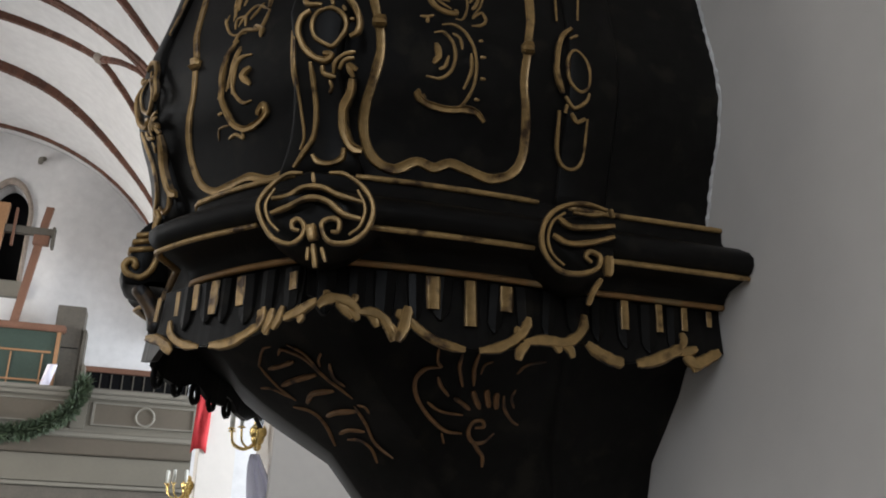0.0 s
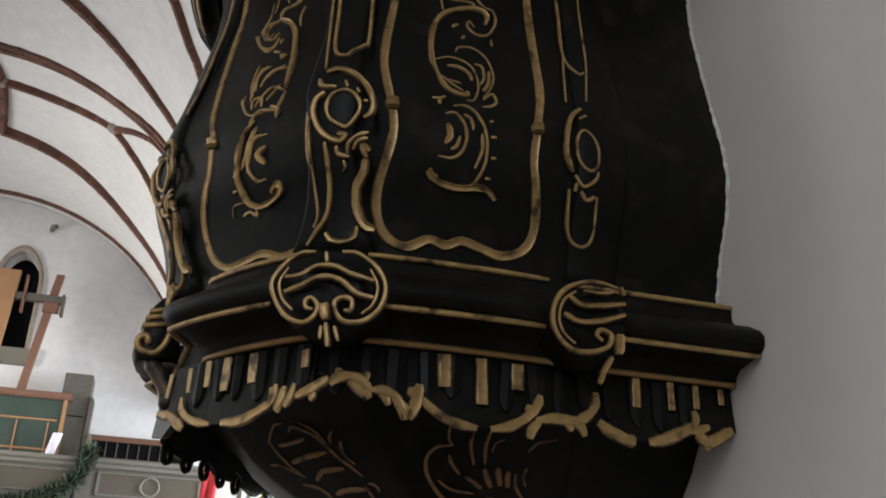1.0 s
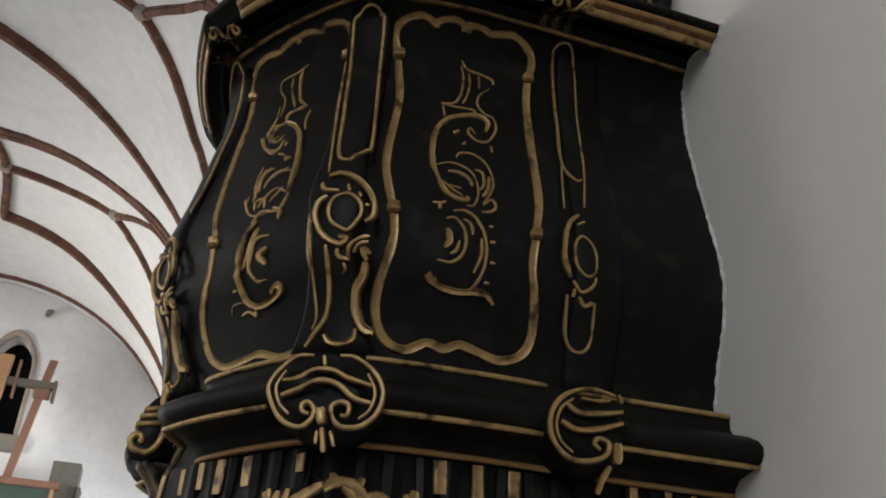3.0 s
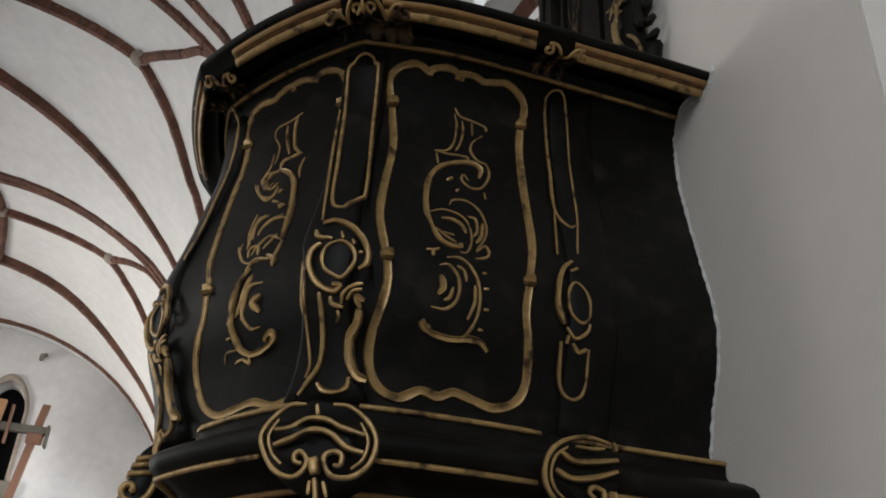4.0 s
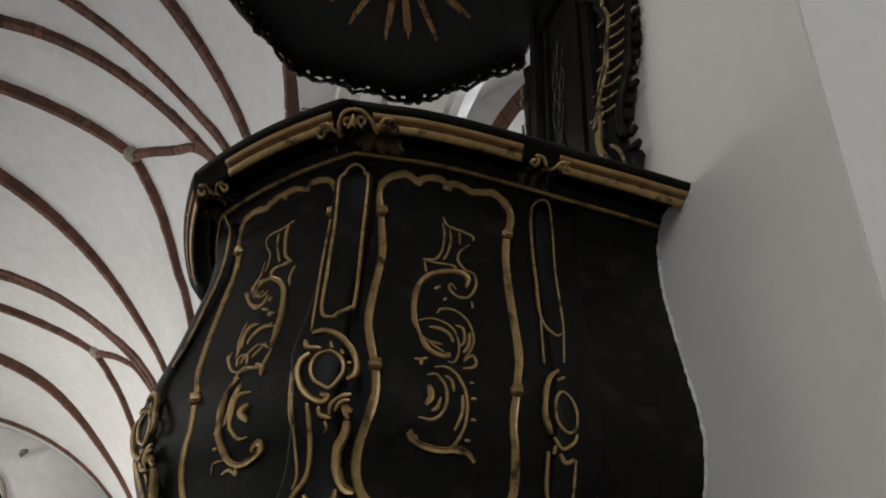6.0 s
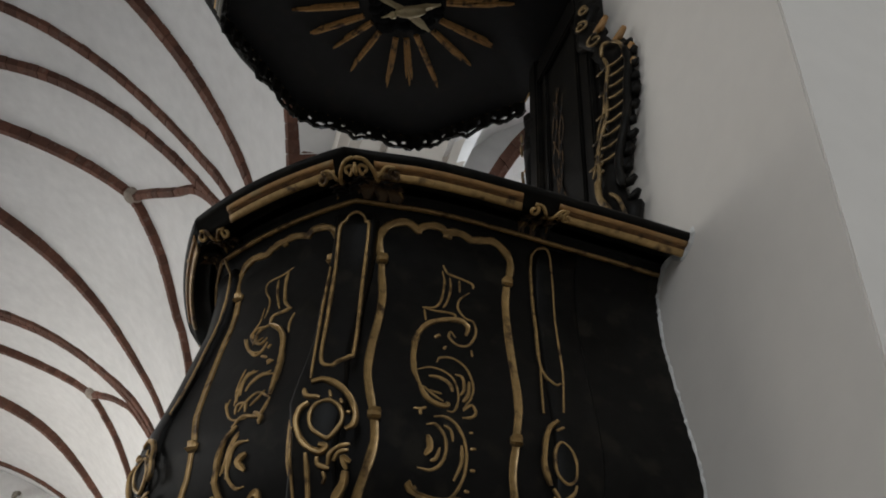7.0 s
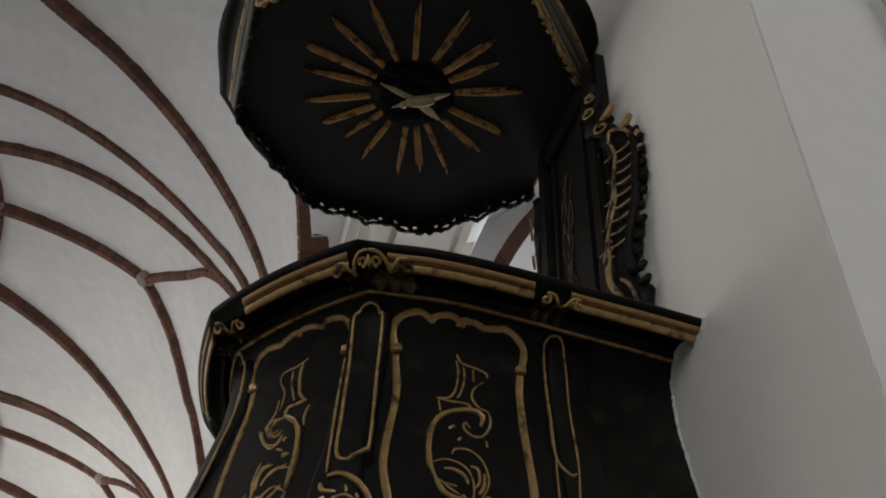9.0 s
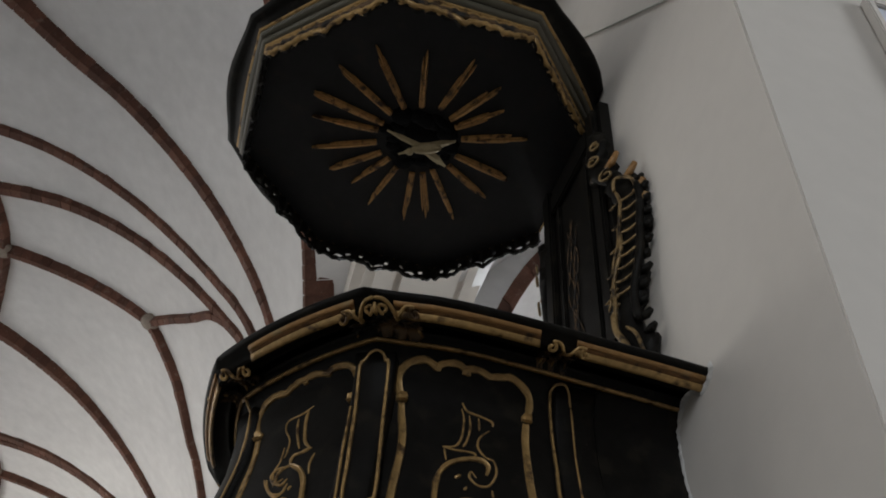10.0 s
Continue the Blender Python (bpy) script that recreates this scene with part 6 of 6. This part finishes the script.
GX0, GX1 = -7.6, 0.60
gal("deck", GX0, GX1, 0.12, END_Y - GAL_Y - 0.01, 3.25, 3.4, DARKWOOD)
gal("parapet_board", GX0, GX1, 0.04, 0.12, 2.75, 4.44, GREYPAINT, "cream painted boards")
gal("top_rail", GX0, GX1, -0.06, 0.18, 4.44, 4.52, PALE, "pale moulded rail", 0.02)
gal("rail_moulding", GX0, GX1, -0.02, 0.04, 4.36, 4.44, PALE, "", 0.015)
gal("lower_moulding", GX0, GX1, -0.05, 0.04, 3.70, 3.78, PALE, "pale moulding", 0.02)
gal("lower_moulding", GX0, GX1, -0.03, 0.04, 3.78, 3.84, GREYPAINT, "", 0.01)
gal("frieze", GX0, GX1, -0.01, 0.04, 3.50, 3.70, TAUPE, "taupe frieze")
gal("beam_moulding", GX0, GX1, -0.06, 0.04, 3.42, 3.50, TAUPE, "", 0.02)
gal("beam_moulding", GX0, GX1, -0.03, 0.04, 2.90, 2.96, PALE, "", 0.012)
gal("beam", GX0, GX1, -0.015, 0.04, 2.98, 3.40, GREYPAINT, "cream beam")
# a dark board drawn in place of the shaded opening below the beam
gal("underside_shade", GX0, GX1, 0.0, 0.04, 2.45, 2.88, DARKWOOD, "grey-brown board standing in for the shade under the gallery")
for x0, x1 in ((-1.05, 0.55), (-2.75, -1.55), (-4.4, -2.95)):
    gal("panel", x0, x1, 0.02, 0.04, 3.95, 4.28, TAUPE, "taupe panel")
    for a, b, c, d in ((x0 - 0.05, x1 + 0.05, 4.28, 4.31), (x0 - 0.05, x1 + 0.05, 3.92, 3.95), (x0 - 0.05, x0, 3.95, 4.28), (x1, x1 + 0.05, 3.95, 4.28)):
        gal("panel_moulding", a, b, 0.0, 0.04, c, d, PALE, "", 0.008)
for x in (-1.30, -2.85):
    gal("pilaster", x - 0.12, x + 0.12, -0.015, 0.04, 3.84, 4.36, GREYPAINT, "cream pilaster", 0.01)
ring = [Vector((-0.24 + 0.15 * math.cos(a), GAL_Y + 0.012, 4.11 + 0.15 * math.sin(a))) - Vector(gallery.location) for a in (2 * math.pi * k / 32 for k in range(33))]
v, f = tube(ring, 0.022, 6, 1.0)
raw("painted_ring", v, f, PALE, gallery, "pale ring on the panel", True)

# fir garland hung along the parapet
garland = thing("fir_garland", (-2.0, GAL_Y - 0.1, 4.0), "green fir garland hung along the gallery parapet", "garland")
random.seed(5)
verts, faces = [], []
path = glide([(-1.28, 4.62), (-1.33, 4.35), (-1.5, 4.05), (-1.85, 3.82), (-2.25, 3.70), (-2.7, 3.72), (-3.2, 3.95), (-3.5, 4.3)], 40)
for x, z in path:
    for k in range(16):
        a, b = random.uniform(0, 2 * math.pi), random.uniform(-0.5, 0.5)
        r = random.uniform(0.08, 0.19)
        d = Vector((math.cos(a), 0.55 * math.sin(b * 3) - 0.25, math.sin(a)))
        c = Vector((x, GAL_Y - 0.1, z)) - Vector(garland.location) + Vector((random.uniform(-0.04, 0.04), 0, random.uniform(-0.04, 0.04)))
        s = d.orthogonal().normalized() * random.uniform(0.010, 0.02)
        n = len(verts)
        verts += [c + s, c - s, c + d * r * 0.7 - s * 0.8, c + d * r, c + d * r * 0.7 + s * 0.8]
        faces.append((n, n + 1, n + 2, n + 3, n + 4))
tagged(raw("fir_foliage", verts, faces, FOLIAGE, garland), kind="stuff")

# dark low window in the end wall above the gallery
low = thing("low_window", (-0.5, END_Y - 0.03, 4.7), "low dark window with small panes in the end wall", "window", kind="structure")
boxed("glass", -1.35, 0.45, END_Y - 0.06, END_Y - 0.004, 4.40, 5.02, DARK, low, "dark panes")
boxed("lintel", -1.42, 0.50, END_Y - 0.12, END_Y - 0.004, 5.02, 5.12, REDWOOD, low, "", 0.01)
for k in range(10):
    x = -1.30 + 0.19 * k
    boxed("glazing_bar", x - 0.01, x + 0.01, END_Y - 0.075, END_Y - 0.06, 4.40, 5.02, DARKWOOD, low)
boxed("glazing_bar", -1.35, 0.45, END_Y - 0.078, END_Y - 0.062, 4.72, 4.74, DARKWOOD, low)

# green cabinet with gilt frame, dark box beside it, and the wooden cross
cab = thing("green_cabinet", (-2.6, 17.35, 3.4), "dark green cabinet with brown and gilt frame on the gallery", "cabinet")
boxed("body", -4.0, -1.80, 17.30, 17.75, 3.4, 5.50, GREEN, cab, "", 0.01)
boxed("cornice", -4.05, -1.74, 17.24, 17.78, 5.50, 5.62, REDWOOD, cab, "brown cornice", 0.02)
boxed("stile", -1.87, -1.80, 17.27, 17.30, 3.4, 5.50, PALEWOOD, cab, "light wood stile", 0.008)
for z in (5.12, 4.62):
    boxed("rail", -4.0, -1.92, 17.275, 17.30, z, z + 0.035, PALEWOOD, cab, "", 0.006)
for x in (-2.05, -2.55, -3.05):
    boxed("panel_bar", x - 0.012, x + 0.012, 17.28, 17.30, 3.6, 5.1, PALEWOOD, cab)
white = thing("white_drapery", (-1.86, 17.2, 4.5), "small bluish white cloth beside the cabinet", "cloth")
rings = []
for k in range(8):
    z = 0.42 - 0.06 * k
    rings.append([Vector((-0.02 - 0.012 * k + 0.05 * j + 0.0 * k, -0.03 * math.sin(j * 2.1 + k * 0.4), z)) for j in range(-1, 4 if k > 2 else 3)][:4])
v, f = loft([r[:4] for r in rings], False)
cl = raw("cloth", v, f, CLOTH, white, "", True)
sol = cl.modifiers.new("thick", "SOLIDIFY")
sol.thickness = 0.008
crate = thing("dark_box", (-1.68, 17.5, 3.4), "tall grey-brown wooden box on the gallery", "box")
boxed("body", -1.94, -1.47, 17.4, 17.9, 3.4, 6.02, DARKWOOD, crate, "", 0.01)
boxed("front_seam", -1.90, -1.51, 17.385, 17.40, 5.26, 5.275, DARK, crate)
boxed("side_board", -1.47, -1.40, 17.35, 17.75, 3.4, 5.62, DARKWOOD, crate, "", 0.02)
boxed("side_board", -1.40, -1.34, 17.30, 17.7, 3.4, 5.0, GREYPAINT, crate, "", 0.02)
cross = thing("wooden_cross", (-2.60, 17.0, 5.5), "large reddish brown wooden cross leaning above the cabinet", "cross")
rings = [[Vector((x + a, 0.45 + b, z)) for a, b in ((-0.065, -0.05), (0.065, -0.05), (0.065, 0.05), (-0.065, 0.05))] for x, z in ((-0.02, 0.12), (0.20, 1.95), (0.25, 2.3))]
v, f = loft(rings, True, True)
raw("post", v, f, REDWOOD, cross)
boxed("crossbar", -3.9, -2.20, 17.36, 17.48, 7.24, 7.38, DARKWOOD, cross, "dark grey-brown bar", 0.01)
boxed("bar_end", -2.24, -2.19, 17.30, 17.50, 7.02, 7.40, DARKWOOD, cross, "", 0.01)
boxed("bar_block", -2.54, -2.27, 17.34, 17.46, 7.06, 7.24, REDWOOD, cross, "", 0.01)
boxed("strut", -2.90, -2.86, 17.34, 17.42, 7.0, 7.7, REDWOOD, cross)
desk = thing("wooden_stand", (-3.15, 17.4, 5.62), "light orange wooden stand on top of the cabinet", "stand")
v, f = loft([[Vector((a, b, z)) for a, b in ((-0.35 + s, -0.06), (0.02 + s, -0.06), (0.02 + s, 0.06), (-0.35 + s, 0.06))] for s, z in ((0.0, 0.0), (0.12, 2.15))], True, True)
raw("board", v, f, PALEWOOD, desk)

# ---- banner, wall sconces and cloth at the piers ----
banner = thing("red_banner", (0.48, 11.925, 4.05), "narrow red cloth banner hanging at a white pier", "banner")
verts, faces = [], []
for k in range(14):
    for j in range(5):
        verts.append((-0.03 + 0.045 * j - 0.004 * k, 0.02 * math.sin(j * 1.9 + k * 0.5), 0.35 - 0.105 * k - (0.05 if j in (0, 4) and k == 13 else 0)))
for k in range(13):
    for j in range(4):
        a = k * 5 + j
        faces.append((a, a + 1, a + 6, a + 5))
ob = raw("cloth", verts, faces, RED, banner, "", True)
sol = ob.modifiers.new("thick", "SOLIDIFY")
sol.thickness = 0.006
v, f = tube([Vector((-0.06, 0, 0.36)), Vector((0.22, 0, 0.36))], 0.012, 8, 1.0)
raw("rod", v, f, BRASS, banner, "brass rod")


def sconce(place, size, label):
    s = thing("wall_sconce", place, label, "sconce", "brass wall sconces")
    bm = bmesh.new()
    for z, r in ((0.0, 0.045), (0.05, 0.06), (0.11, 0.035), (-0.05, 0.03)):
        bmesh.ops.create_uvsphere(bm, u_segments=16, v_segments=10, radius=r * size, matrix=Matrix.Translation((0, 0, z * size)))
    part("body", bm, BRASS, s, "polished brass body", True)
    for k, a in enumerate((-2.9, -2.3, -1.7, 2.7)):
        d = Vector((math.cos(a), math.sin(a), 0))
        pts = glide([Vector((0, 0, 0)), d * 0.08 * size + Vector((0, 0, -0.07 * size)), d * 0.17 * size + Vector((0, 0, -0.04 * size)), d * 0.19 * size + Vector((0, 0, 0.05 * size))], 5)
        v, f = tube(pts, 0.008 * size, 8, 1.0)
        arm = raw("arm", v, f, BRASS, s, "curved brass arm", True)
        v, f = tube([d * 0.19 * size + Vector((0, 0, z * size)) for z in (0.05, 0.052, 0.06)], 0.028 * size, 10, 0.8)
        raw("drip_pan", v, f, BRASS, arm, "", True)
        v, f = tube([d * 0.19 * size + Vector((0, 0, z * size)) for z in (0.06, 0.10, 0.16, 0.175)], 0.016 * size, 10, 0.7)
        raw("candle", v, f, CANDLE, arm, "pale electric candle", True)
    return s


sconce((0.665, 6.72, 2.50), 1.0, "brass wall sconce with pale candles on a white pier")
sconce((0.42, 12.1, 2.55), 1.3, "brass wall sconce with pale candles on a white pier")
drape = thing("white_cloth", (0.66, 6.6, 2.4), "white lilac cloth draped from the wall sconce", "cloth")
rings = []
for k in range(15):
    t = k / 14
    w = 0.03 + 0.15 * t ** 0.8
    rings.append([Vector((-0.02 + 0.26 * t ** 1.3 + w * (j / 9 - 0.5) * 2, -0.03 + 0.03 * math.sin(j * 2.2 + 2 * t), -0.02 - 0.75 * t)) for j in range(10)])
v, f = loft(rings, False)
ob = raw("cloth", v, f, CLOTH, drape, "", True)
sol = ob.modifiers.new("thick", "SOLIDIFY")
sol.thickness = 0.006
